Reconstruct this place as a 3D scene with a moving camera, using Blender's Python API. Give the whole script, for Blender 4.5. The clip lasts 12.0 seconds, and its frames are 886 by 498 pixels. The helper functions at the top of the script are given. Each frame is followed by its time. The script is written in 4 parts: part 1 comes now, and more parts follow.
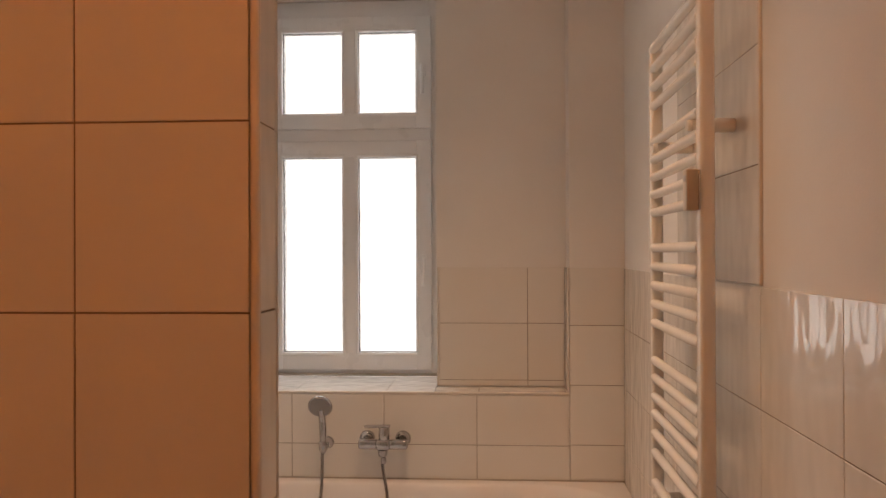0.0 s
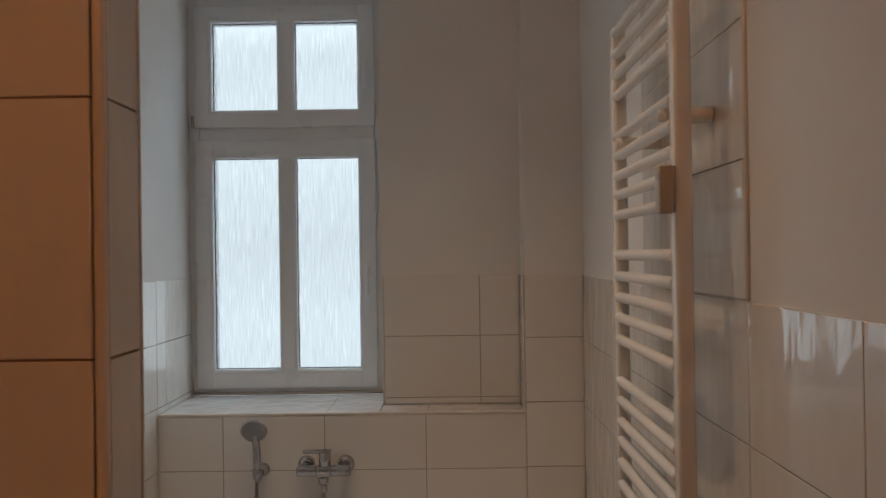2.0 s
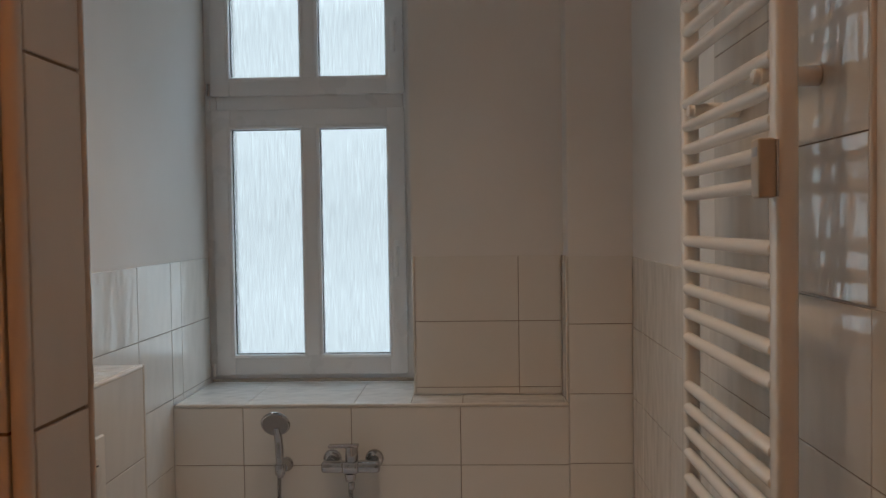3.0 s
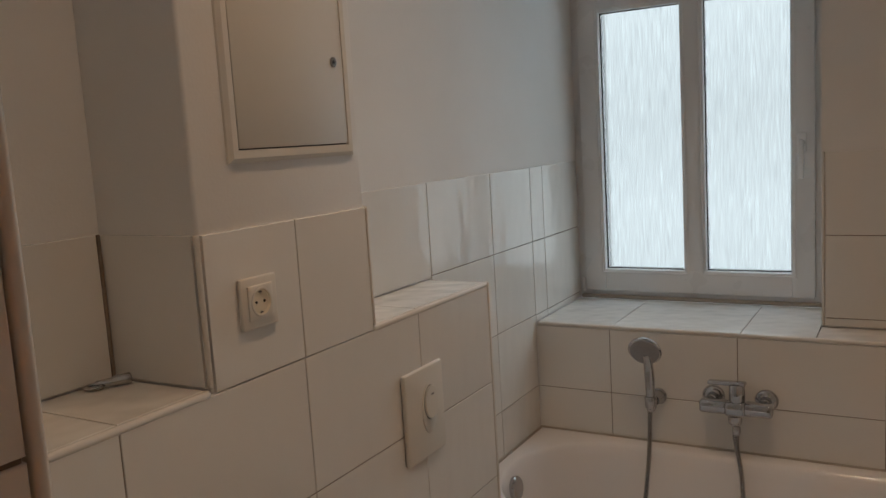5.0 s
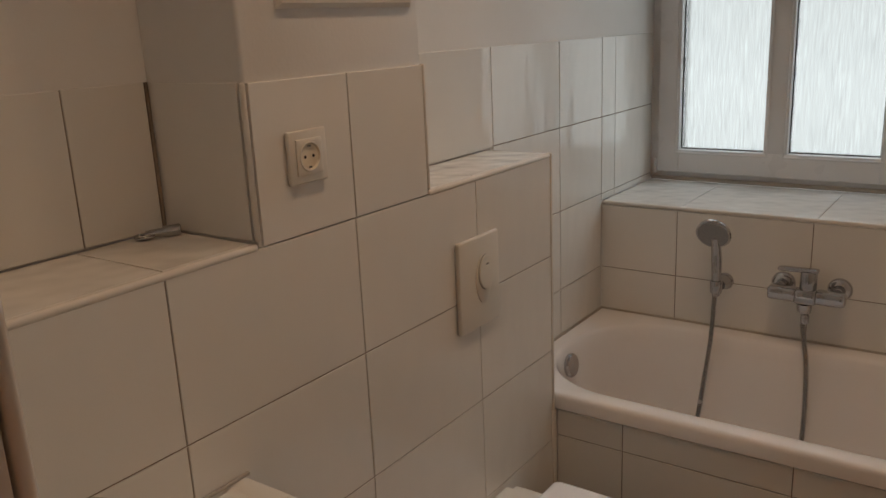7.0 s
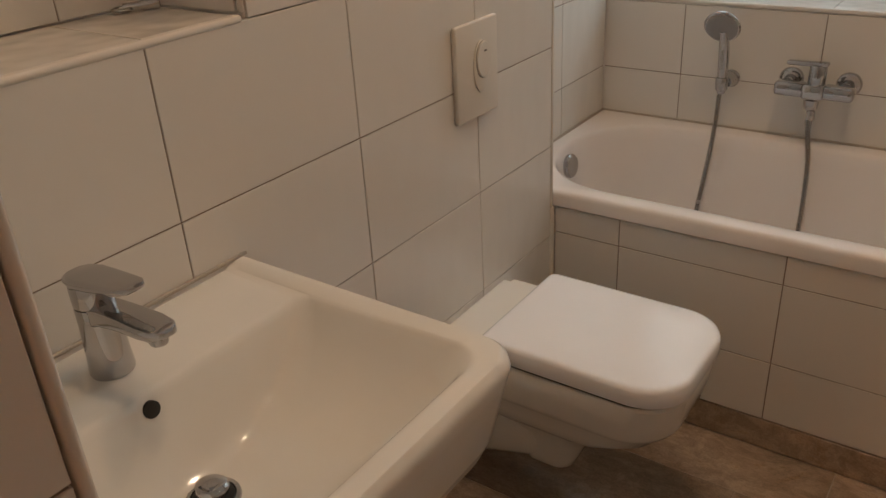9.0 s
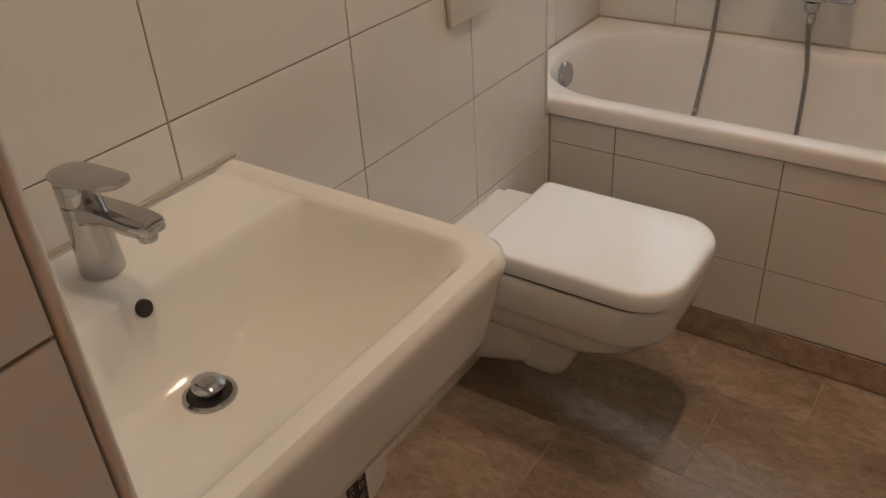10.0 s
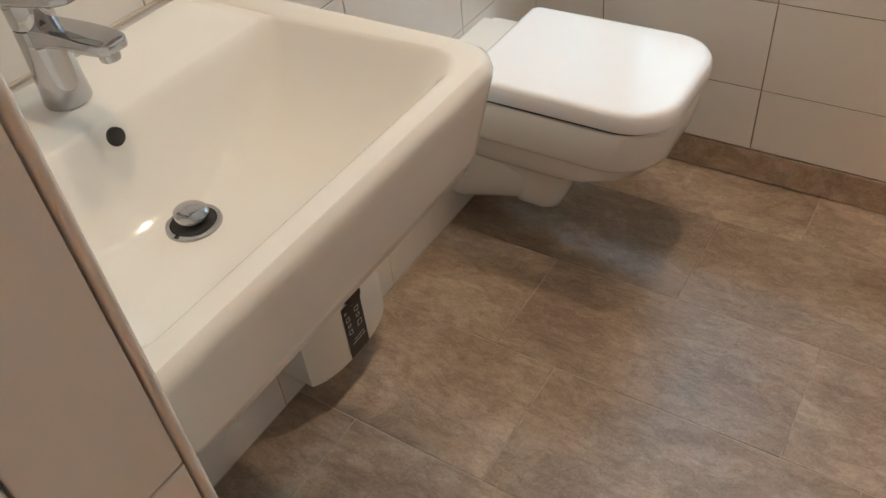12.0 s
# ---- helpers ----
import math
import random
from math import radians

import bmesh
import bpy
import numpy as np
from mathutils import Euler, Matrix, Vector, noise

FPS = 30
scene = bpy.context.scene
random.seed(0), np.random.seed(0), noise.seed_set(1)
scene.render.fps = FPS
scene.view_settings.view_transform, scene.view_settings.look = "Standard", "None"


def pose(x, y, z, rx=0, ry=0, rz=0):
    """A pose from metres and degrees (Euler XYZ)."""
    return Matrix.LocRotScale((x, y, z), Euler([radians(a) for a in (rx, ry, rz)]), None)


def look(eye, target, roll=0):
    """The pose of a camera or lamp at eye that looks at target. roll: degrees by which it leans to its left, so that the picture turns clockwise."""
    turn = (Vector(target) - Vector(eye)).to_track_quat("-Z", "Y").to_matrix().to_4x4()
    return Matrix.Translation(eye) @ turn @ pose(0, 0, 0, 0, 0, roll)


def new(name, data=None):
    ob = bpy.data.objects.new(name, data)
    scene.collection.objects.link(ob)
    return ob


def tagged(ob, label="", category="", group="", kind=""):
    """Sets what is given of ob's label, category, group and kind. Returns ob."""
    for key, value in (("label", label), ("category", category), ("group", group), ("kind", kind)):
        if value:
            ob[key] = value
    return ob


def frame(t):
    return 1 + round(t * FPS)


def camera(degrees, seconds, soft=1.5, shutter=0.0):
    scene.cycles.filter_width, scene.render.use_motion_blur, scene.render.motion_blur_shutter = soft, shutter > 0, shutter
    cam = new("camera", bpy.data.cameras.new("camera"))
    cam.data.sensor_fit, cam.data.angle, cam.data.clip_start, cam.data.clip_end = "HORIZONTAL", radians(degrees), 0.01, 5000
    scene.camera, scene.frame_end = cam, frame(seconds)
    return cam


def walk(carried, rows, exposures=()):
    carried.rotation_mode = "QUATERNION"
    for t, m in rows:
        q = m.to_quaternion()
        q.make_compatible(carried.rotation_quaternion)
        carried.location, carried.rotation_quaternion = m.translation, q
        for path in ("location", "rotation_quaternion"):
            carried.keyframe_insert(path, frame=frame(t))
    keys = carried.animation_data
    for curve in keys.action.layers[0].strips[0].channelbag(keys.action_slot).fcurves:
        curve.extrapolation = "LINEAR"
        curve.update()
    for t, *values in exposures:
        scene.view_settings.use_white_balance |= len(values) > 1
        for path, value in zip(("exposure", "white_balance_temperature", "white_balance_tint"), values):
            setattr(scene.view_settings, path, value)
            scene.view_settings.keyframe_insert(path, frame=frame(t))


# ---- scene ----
cam = camera(56.6, 12.0)
PATH = [
    (0, (0.032, 0.095, 1.581), (-0.096, 2.091, 1.587), -0.2),
    (0.5, (0.009, 0.157, 1.586), (-0.056, 2.156, 1.589), -0.4),
    (1, (0.044, 0.221, 1.596), (-0.005, 2.221, 1.606), -0.7),
    (1.5, (0.053, 0.257, 1.592), (0.035, 2.257, 1.606), -0.7),
    (2, (0.053, 0.372, 1.598), (0.036, 2.372, 1.61), -0.8),
    (2.5, (0.028, 0.523, 1.639), (0.008, 2.523, 1.625), -0.9),
    (2.7, (0.018, 0.564, 1.638), (-0.008, 2.564, 1.6), -0.8),
    (4.3, (0.024, 0.985, 1.626), (-0.71, 2.839, 1.465), -3.2),
    (4.5, (0.017, 1.009, 1.622), (-0.803, 2.822, 1.416), -3.2),
    (5, (0.019, 1.071, 1.614), (-0.98, 2.784, 1.352), -3.5),
    (5.5, (0.029, 1.114, 1.604), (-1.083, 2.749, 1.308), -3.2),
    (6, (0.024, 1.118, 1.592), (-1.118, 2.719, 1.229), -2.8),
    (6.5, (0.023, 1.122, 1.579), (-1.111, 2.71, 1.141), -2.8),
    (7, (0.012, 1.126, 1.559), (-1.111, 2.696, 1.038), -2.6),
    (7.2, (0.009, 1.129, 1.547), (-1.110, 2.689, 0.989), -2.6),
    (9, (0.015, 1.131, 1.478), (-1.039, 2.565, 0.565), -3.3),
    (9.5, (0.017, 1.129, 1.462), (-1.011, 2.535, 0.48), -3.5),
    (10, (0.014, 1.128, 1.439), (-0.982, 2.49, 0.365), -3.8),
    (10.5, (0.011, 1.134, 1.41), (-0.946, 2.437, 0.234), -4.5),
    (11, (0.013, 1.133, 1.393), (-0.909, 2.392, 0.142), -5.2),
    (11.5, (0.015, 1.131, 1.381), (-0.886, 2.348, 0.075), -6.2),
    (12, (0.015, 1.127, 1.372), (-0.871, 2.316, 0.029), -6.9),
]
EXPOSURE = [(0.0, -1.10, 8300, 28), (0.5, -1.62, 7600, 25), (1.5, -1.85, 6750, 18), (2.5, -1.87, 6250, 12), (4.5, -2.05, 6500, 12), (5.5, -1.74, 6650, 14), (7.0, -1.85, 7100, 16), (9.0, -1.42, 7000, 14), (10.5, -0.95, 6350, 9), (12.0, -0.36, 5750, 4)]
walk(cam, [(t, look(eye, target, roll)) for t, eye, target, roll in PATH], EXPOSURE)

# ---- light and exposure ----
world = bpy.data.worlds.new("sky")
scene.world = world
world.use_nodes = True
wn = world.node_tree.nodes
sky = wn.new("ShaderNodeTexSky")
sky.sky_type, sky.sun_disc = "NISHITA", False
sky.sun_elevation, sky.sun_rotation = radians(35), radians(200)
world.node_tree.links.new(sky.outputs[0], wn["Background"].inputs[0])
wn["Background"].inputs[1].default_value = 0.08

WARM = (1.0, 0.70, 0.45)
HALL = (1.0, 0.37, 0.11)
DAY = (0.78, 0.93, 1.0)
DAY_POWER = 8.0
SPOT_POWER = 74.0
HALL_POWER = 86.0

# levels of the tile joints
ROWS = [0.0, 0.2455, 0.498, 0.7495, 1.002, 1.2545, 1.507]
LEDGE = 1.250
XR, XA, XN, XP = 0.571, -1.106, -1.153, -0.927   # right wall, wall beside the tub, niche back, low installation wall
YW, YB = 3.605, 3.765                            # tiled window wall, recessed part
SILL, CEIL = 0.980, 3.1


# ---- materials ----
def material(name, colour, rough=0.5, metal=0.0):
    m = bpy.data.materials.new(name)
    m.use_nodes = True
    b = m.node_tree.nodes["Principled BSDF"]
    b.inputs["Base Color"].default_value = (*colour, 1)
    b.inputs["Roughness"].default_value = rough
    b.inputs["Metallic"].default_value = metal
    return m, m.node_tree.nodes, m.node_tree.links, b


def noise_node(n, l, source, scale, detail=3.0, stretch=None):
    t = n.new("ShaderNodeTexNoise")
    t.inputs["Scale"].default_value, t.inputs["Detail"].default_value = scale, detail
    if stretch:
        k = n.new("ShaderNodeMapping")
        k.inputs["Scale"].default_value = stretch
        l.new(source, k.inputs[0])
        source = k.outputs[0]
    l.new(source, t.inputs["Vector"])
    return t


def bumped(n, l, b, height, strength, distance, before=None):
    k = n.new("ShaderNodeBump")
    k.inputs["Strength"].default_value, k.inputs["Distance"].default_value = strength, distance
    l.new(height, k.inputs["Height"])
    if before:
        l.new(before.outputs[0], k.inputs["Normal"])
    l.new(k.outputs[0], b.inputs["Normal"])
    return k


def ramp(n, l, fac, stops):
    r = n.new("ShaderNodeValToRGB")
    while len(r.color_ramp.elements) < len(stops):
        r.color_ramp.elements.new(0.5)
    for e, (p, c) in zip(r.color_ramp.elements, stops):
        e.position, e.color = p, (*c, 1)
    l.new(fac, r.inputs[0])
    return r


def make_plaster():
    m, n, l, b = material("white_plaster", (0.78, 0.76, 0.73), 0.75)
    g = n.new("ShaderNodeNewGeometry").outputs["Position"]
    big = noise_node(n, l, g, 2.2, 4)
    r = ramp(n, l, big.outputs[0], [(0.3, (0.75, 0.73, 0.70)), (0.7, (0.80, 0.785, 0.76))])
    l.new(r.outputs[0], b.inputs["Base Color"])
    fine = noise_node(n, l, g, 160, 4)
    k = bumped(n, l, b, fine.outputs[0], 0.25, 0.0012)
    bumped(n, l, b, big.outputs[0], 0.5, 0.006, k)
    return m


def make_tile():
    m, n, l, b = material("white_glazed_tile", (0.76, 0.735, 0.69), 0.3)
    info = n.new("ShaderNodeObjectInfo")
    g = n.new("ShaderNodeNewGeometry").outputs["Position"]
    stain = noise_node(n, l, g, 3.0, 3)
    add = n.new("ShaderNodeMath")
    add.operation = "MULTIPLY_ADD"
    add.inputs[1].default_value, add.inputs[2].default_value = 0.35, 0.0
    l.new(info.outputs["Random"], add.inputs[0])
    mix = n.new("ShaderNodeMath")
    mix.operation = "MULTIPLY_ADD"
    mix.inputs[1].default_value = 0.65
    l.new(stain.outputs[0], mix.inputs[0])
    l.new(add.outputs[0], mix.inputs[2])
    r = ramp(n, l, mix.outputs[0], [(0.2, (0.735, 0.71, 0.665)), (0.8, (0.78, 0.755, 0.71))])
    l.new(r.outputs[0], b.inputs["Base Color"])
    wave = noise_node(n, l, g, 13, 1.2, (1.0, 1.0, 0.5))
    glaze = n.new("ShaderNodeBump")
    glaze.inputs["Strength"].default_value, glaze.inputs["Distance"].default_value = 0.7, 0.007
    l.new(wave.outputs[0], glaze.inputs["Height"])
    l.new(glaze.outputs[0], b.inputs["Coat Normal"])
    b.inputs["Coat Weight"].default_value = 1.0
    b.inputs["Coat Roughness"].default_value = 0.025
    b.inputs["Specular IOR Level"].default_value = 0.15
    return m


def make_floor():
    m, n, l, b = material("brown_stone_tile", (0.2, 0.15, 0.11), 0.45)
    info = n.new("ShaderNodeObjectInfo")
    g = n.new("ShaderNodeNewGeometry").outputs["Position"]
    off = n.new("ShaderNodeVectorMath")
    off.operation = "ADD"
    sc = n.new("ShaderNodeVectorMath")
    sc.operation = "SCALE"
    sc.inputs[0].default_value = (7.3, 3.1, 0)
    l.new(info.outputs["Random"], sc.inputs["Scale"])
    l.new(g, off.inputs[0])
    l.new(sc.outputs[0], off.inputs[1])
    p = off.outputs[0]
    cloud = noise_node(n, l, p, 3.4, 9, (0.85, 1.35, 1.0))
    cloud.inputs["Roughness"].default_value = 0.62
    cloud.inputs["Distortion"].default_value = 0.5
    vein = noise_node(n, l, p, 9.0, 10, (0.75, 1.4, 1.0))
    vein.inputs["Roughness"].default_value = 0.7
    vein.inputs["Distortion"].default_value = 0.9
    fleck = noise_node(n, l, p, 38, 9, (0.65, 1.4, 1.0))
    fleck.inputs["Roughness"].default_value = 0.7
    fleck.inputs["Distortion"].default_value = 0.6
    grain = noise_node(n, l, p, 180, 3)
    r1 = ramp(n, l, cloud.outputs[0], [(0.28, (0.235, 0.172, 0.123)), (0.5, (0.355, 0.275, 0.207)), (0.72, (0.455, 0.372, 0.295))])
    r2 = ramp(n, l, vein.outputs[0], [(0.30, (0.60, 0.58, 0.57)), (0.43, (0.95, 0.95, 0.95)), (0.475, (0.80, 0.79, 0.78)), (0.51, (1.0, 1.0, 1.0)), (0.68, (1.18, 1.16, 1.13))])
    mul = n.new("ShaderNodeMix")
    mul.data_type, mul.blend_type = "RGBA", "MULTIPLY"
    mul.inputs[0].default_value = 0.9
    l.new(r1.outputs[0], mul.inputs[6])
    l.new(r2.outputs[0], mul.inputs[7])
    mul2 = n.new("ShaderNodeMix")
    mul2.data_type, mul2.blend_type = "RGBA", "MULTIPLY"
    mul2.inputs[0].default_value = 0.5
    r3 = ramp(n, l, grain.outputs[0], [(0.3, (0.72, 0.72, 0.72)), (0.7, (1.2, 1.2, 1.2))])
    mul3 = n.new("ShaderNodeMix")
    mul3.data_type, mul3.blend_type = "RGBA", "MULTIPLY"
    mul3.inputs[0].default_value = 0.42
    r4 = ramp(n, l, fleck.outputs[0], [(0.32, (0.42, 0.39, 0.37)), (0.42, (0.88, 0.87, 0.86)), (0.47, (0.70, 0.68, 0.67)), (0.50, (1.03, 1.03, 1.03)), (0.68, (1.38, 1.37, 1.35))])
    l.new(mul.outputs[2], mul3.inputs[6])
    l.new(r4.outputs[0], mul3.inputs[7])
    l.new(mul3.outputs[2], mul2.inputs[6])
    l.new(r3.outputs[0], mul2.inputs[7])
    tone = n.new("ShaderNodeMapRange")
    tone.inputs[3].default_value, tone.inputs[4].default_value = 0.84, 1.12
    l.new(info.outputs["Random"], tone.inputs[0])
    hue = n.new("ShaderNodeHueSaturation")
    l.new(tone.outputs[0], hue.inputs["Value"])
    l.new(mul2.outputs[2], hue.inputs["Color"])
    l.new(hue.outputs[0], b.inputs["Base Color"])
    rr = ramp(n, l, vein.outputs[0], [(0.3, (0.40, 0.40, 0.40)), (0.7, (0.24, 0.24, 0.24))])
    l.new(rr.outputs[0], b.inputs["Roughness"])
    k = bumped(n, l, b, grain.outputs[0], 0.3, 0.001)
    k = bumped(n, l, b, vein.outputs[0], 0.5, 0.003, k)
    bumped(n, l, b, fleck.outputs[0], 0.3, 0.002, k)
    return m


def make_grout(name, dark, light):
    m, n, l, b = material(name, light, 0.9)
    g = n.new("ShaderNodeNewGeometry").outputs["Position"]
    r = ramp(n, l, noise_node(n, l, g, 14, 4).outputs[0], [(0.3, dark), (0.7, light)])
    l.new(r.outputs[0], b.inputs["Base Color"])
    bumped(n, l, b, noise_node(n, l, g, 300, 2).outputs[0], 0.4, 0.001)
    return m


def make_gloss(name, colour, rough, wave=0.0):
    m, n, l, b = material(name, colour, rough)
    g = n.new("ShaderNodeNewGeometry").outputs["Position"]
    t = noise_node(n, l, g, 5, 3)
    r = ramp(n, l, t.outputs[0], [(0.3, tuple(c * 0.965 for c in colour)), (0.7, colour)])
    l.new(r.outputs[0], b.inputs["Base Color"])
    s = noise_node(n, l, g, 7, 2)
    rr = ramp(n, l, s.outputs[0], [(0.3, (rough * 0.95,) * 3), (0.75, (rough * 1.15,) * 3)])
    l.new(rr.outputs[0], b.inputs["Roughness"])
    if wave:
        bumped(n, l, b, noise_node(n, l, g, 12, 2).outputs[0], wave, 0.001)
    return m


def make_chrome(name, colour, rough):
    m, n, l, b = material(name, colour, rough, 1.0)
    g = n.new("ShaderNodeNewGeometry").outputs["Position"]
    rr = ramp(n, l, noise_node(n, l, g, 25, 3).outputs[0], [(0.4, (rough,) * 3), (0.8, (rough * 1.5,) * 3)])
    l.new(rr.outputs[0], b.inputs["Roughness"])
    return m


def make_glass():
    m, n, l, b = material("rain_patterned_glass", (0.27, 0.28, 0.28), 0.12)
    b.inputs["Transmission Weight"].default_value = 1.0
    b.inputs["IOR"].default_value = 1.45
    g = n.new("ShaderNodeNewGeometry").outputs["Position"]
    streak = noise_node(n, l, g, 95, 3, (1.6, 1.0, 0.12))
    streak.inputs["Distortion"].default_value = 0.4
    line = noise_node(n, l, g, 135, 4, (1.3, 1.0, 0.085))
    line.inputs["Distortion"].default_value = 0.15
    tint = ramp(n, l, line.outputs[0], [(0.33, (0.182, 0.184, 0.181)), (0.45, (0.206, 0.207, 0.203)), (0.57, (0.215, 0.215, 0.210)), (0.68, (0.248, 0.248, 0.242))])
    l.new(tint.outputs[0], b.inputs["Base Color"])
    drop = noise_node(n, l, g, 150, 2, (1.0, 1.0, 0.22))
    k = bumped(n, l, b, drop.outputs[0], 0.15, 0.002)
    bumped(n, l, b, streak.outputs[0], 0.3, 0.005, k)
    return m


def make_glow(name, colour, power, shade=False):
    m = bpy.data.materials.new(name)
    m.use_nodes = True
    n, l = m.node_tree.nodes, m.node_tree.links
    n.remove(n["Principled BSDF"])
    e = n.new("ShaderNodeEmission")
    e.inputs[0].default_value, e.inputs[1].default_value = (*colour, 1), power
    if shade:
        # a pale sky over paler far house fronts
        g = n.new("ShaderNodeNewGeometry")
        s = n.new("ShaderNodeSeparateXYZ")
        l.new(g.outputs["Position"], s.inputs[0])
        c = n.new("ShaderNodeMapRange")
        c.inputs[1].default_value, c.inputs[2].default_value = 0.4, 4.4
        l.new(s.outputs[2], c.inputs[0])
        r = ramp(n, l, c.outputs[0], [(0.0, tuple(v * 0.8 for v in colour)), (0.20, tuple(v * 1.08 for v in colour)), (0.31, tuple(v * 0.88 for v in colour)), (0.44, tuple(v * 1.1 for v in colour)), (0.60, colour), (0.72, tuple(v * 2.2 for v in colour))])
        soft = noise_node(n, l, g.outputs["Position"], 9.0, 3)
        r2 = ramp(n, l, soft.outputs[0], [(0.36, (0.96, 0.965, 0.97)), (0.6, (1.02, 1.02, 1.015))])
        mul = n.new("ShaderNodeMix")
        mul.data_type, mul.blend_type = "RGBA", "MULTIPLY"
        mul.inputs[0].default_value = 1.0
        l.new(r.outputs[0], mul.inputs[6])
        l.new(r2.outputs[0], mul.inputs[7])
        l.new(mul.outputs[2], e.inputs[0])
    l.new(e.outputs[0], n["Material Output"].inputs[0])
    return m


PLASTER = make_plaster()
TILE = make_tile()
STONE = make_floor()
GROUT = make_grout("brownish_grout", (0.20, 0.15, 0.11), (0.30, 0.235, 0.18))
FLOOR_GROUT = make_grout("floor_grout", (0.30, 0.25, 0.20), (0.52, 0.46, 0.40))
TRIM = make_gloss("white_plastic_trim", (0.74, 0.70, 0.64), 0.25)
CERAMIC = make_gloss("white_sanitary_ceramic", (0.77, 0.755, 0.71), 0.022, 0.06)
ACRYLIC = make_gloss("white_bathtub_enamel", (0.84, 0.81, 0.79), 0.10)
SEAT = make_gloss("white_lid_plastic", (0.88, 0.885, 0.90), 0.10)
PLASTIC = make_gloss("white_switch_plastic", (0.71, 0.67, 0.60), 0.3)
CREAM = make_gloss("cream_socket_plastic", (0.78, 0.70, 0.56), 0.3)
PVC = make_gloss("white_window_pvc", (0.80, 0.80, 0.80), 0.28)
# white meter case, with its dim brown light put into the base colour
METER = make_gloss("brown_lit_meter_plastic", (0.46, 0.38, 0.29), 0.4)
HATCH = make_gloss("grey_white_hatch_paint", (0.62, 0.59, 0.53), 0.4)
ENAMEL = make_gloss("white_radiator_enamel", (0.80, 0.77, 0.72), 0.22)
CHROME = make_chrome("chrome", (0.50, 0.50, 0.51), 0.03)
STEEL = make_chrome("brushed_steel", (0.44, 0.43, 0.42), 0.2)
FACEPLATE = make_gloss("grey_shower_face", (0.33, 0.33, 0.34), 0.35)
# near-black: the rubber gaskets, and shade painted into gaps and holes
DARK = material("gap_shade_and_rubber", (0.02, 0.018, 0.016), 0.6)[0]
BLACK = make_gloss("black_label_film", (0.012, 0.012, 0.014), 0.3)
PRINT = material("pale_print", (0.6, 0.6, 0.6), 0.5)[0]
SILICONE = make_gloss("grey_silicone", (0.45, 0.40, 0.34), 0.5)
GLASS = make_glass()
SKYGLOW = make_glow("daylight_backdrop", DAY, DAY_POWER, True)
SKYGLOW.cycles.emission_sampling = "FRONT_BACK"
BULB = make_glow("warm_bulb", WARM, 160.0)
HALLBULB = make_glow("warm_hall_bulb", HALL, HALL_POWER / 1.6)


# ---- mesh helpers ----
def mesh_of(name, bm, mat, smooth=False):
    me = bpy.data.meshes.new(name)
    bm.normal_update()
    bm.to_mesh(me)
    bm.free()
    for m in (mat if isinstance(mat, (list, tuple)) else [mat]):
        me.materials.append(m)
    if smooth:
        me.polygons.foreach_set("use_smooth", [True] * len(me.polygons))
        me.set_sharp_from_angle(angle=radians(38))
    return me


def part(name, bm, mat, parent, label="", smooth=True):
    ob = new(name, mesh_of(name, bm, mat, smooth))
    ob.parent = parent
    if label:
        tagged(ob, label)
    return ob


def thing(name, label, category, group="", at=(0, 0, 0), turn=0):
    ob = new(name)
    ob.matrix_basis = pose(*at, 0, 0, turn)
    ob.empty_display_size = 0.05
    return tagged(ob, label, category, group)


def setting(name, bm, mat, label, category, smooth=False):
    return tagged(new(name, mesh_of(name, bm, mat, smooth)), label, category, kind="structure")


def add_box(bm, x0, x1, y0, y1, z0, z1, bevel=0.0, segments=2):
    r = bmesh.ops.create_cube(bm, size=1.0, matrix=Matrix.Translation(((x0 + x1) / 2, (y0 + y1) / 2, (z0 + z1) / 2)) @ Matrix.Diagonal((x1 - x0, y1 - y0, z1 - z0, 1)))
    if bevel:
        vs = set(r["verts"])
        es = [e for e in bm.edges if e.verts[0] in vs and e.verts[1] in vs]
        bmesh.ops.bevel(bm, geom=es, offset=bevel, segments=segments, profile=0.5, affect="EDGES")
    return bm


def box(x0, x1, y0, y1, z0, z1, bevel=0.0, segments=2):
    return add_box(bmesh.new(), x0, x1, y0, y1, z0, z1, bevel, segments)


def add_loft(bm, rings, cap_start=True, cap_end=True):
    vs = [[bm.verts.new(p) for p in ring] for ring in rings]
    for a, b in zip(vs, vs[1:]):
        for i in range(len(a)):
            j = (i + 1) % len(a)
            bm.faces.new((a[i], a[j], b[j], b[i]))
    if cap_start:
        bm.faces.new(vs[0][::-1])
    if cap_end:
        bm.faces.new(vs[-1])
    return bm


def add_lathe(bm, profile, m=Matrix(), steps=32):
    """profile: (radius, height) from bottom to top, about the local z axis."""
    rings = [[m @ Vector((r * math.cos(2 * math.pi * i / steps), r * math.sin(2 * math.pi * i / steps), h)) for i in range(steps)] for r, h in profile]
    return add_loft(bm, rings)


def lathe(profile, m=Matrix(), steps=32):
    return add_lathe(bmesh.new(), profile, m, steps)


def along(a, b):
    """The pose whose z axis runs from a to b."""
    a, b = Vector(a), Vector(b)
    return Matrix.Translation(a) @ (b - a).to_track_quat("Z", "Y").to_matrix().to_4x4()


def rod(a, b, r, steps=20, rim=0.0):
    d = (Vector(b) - Vector(a)).length
    prof = [(r - rim, 0), (r, rim), (r, d - rim), (r - rim, d)] if rim else [(r, 0), (r, d)]
    return lathe(prof, along(a, b), steps)


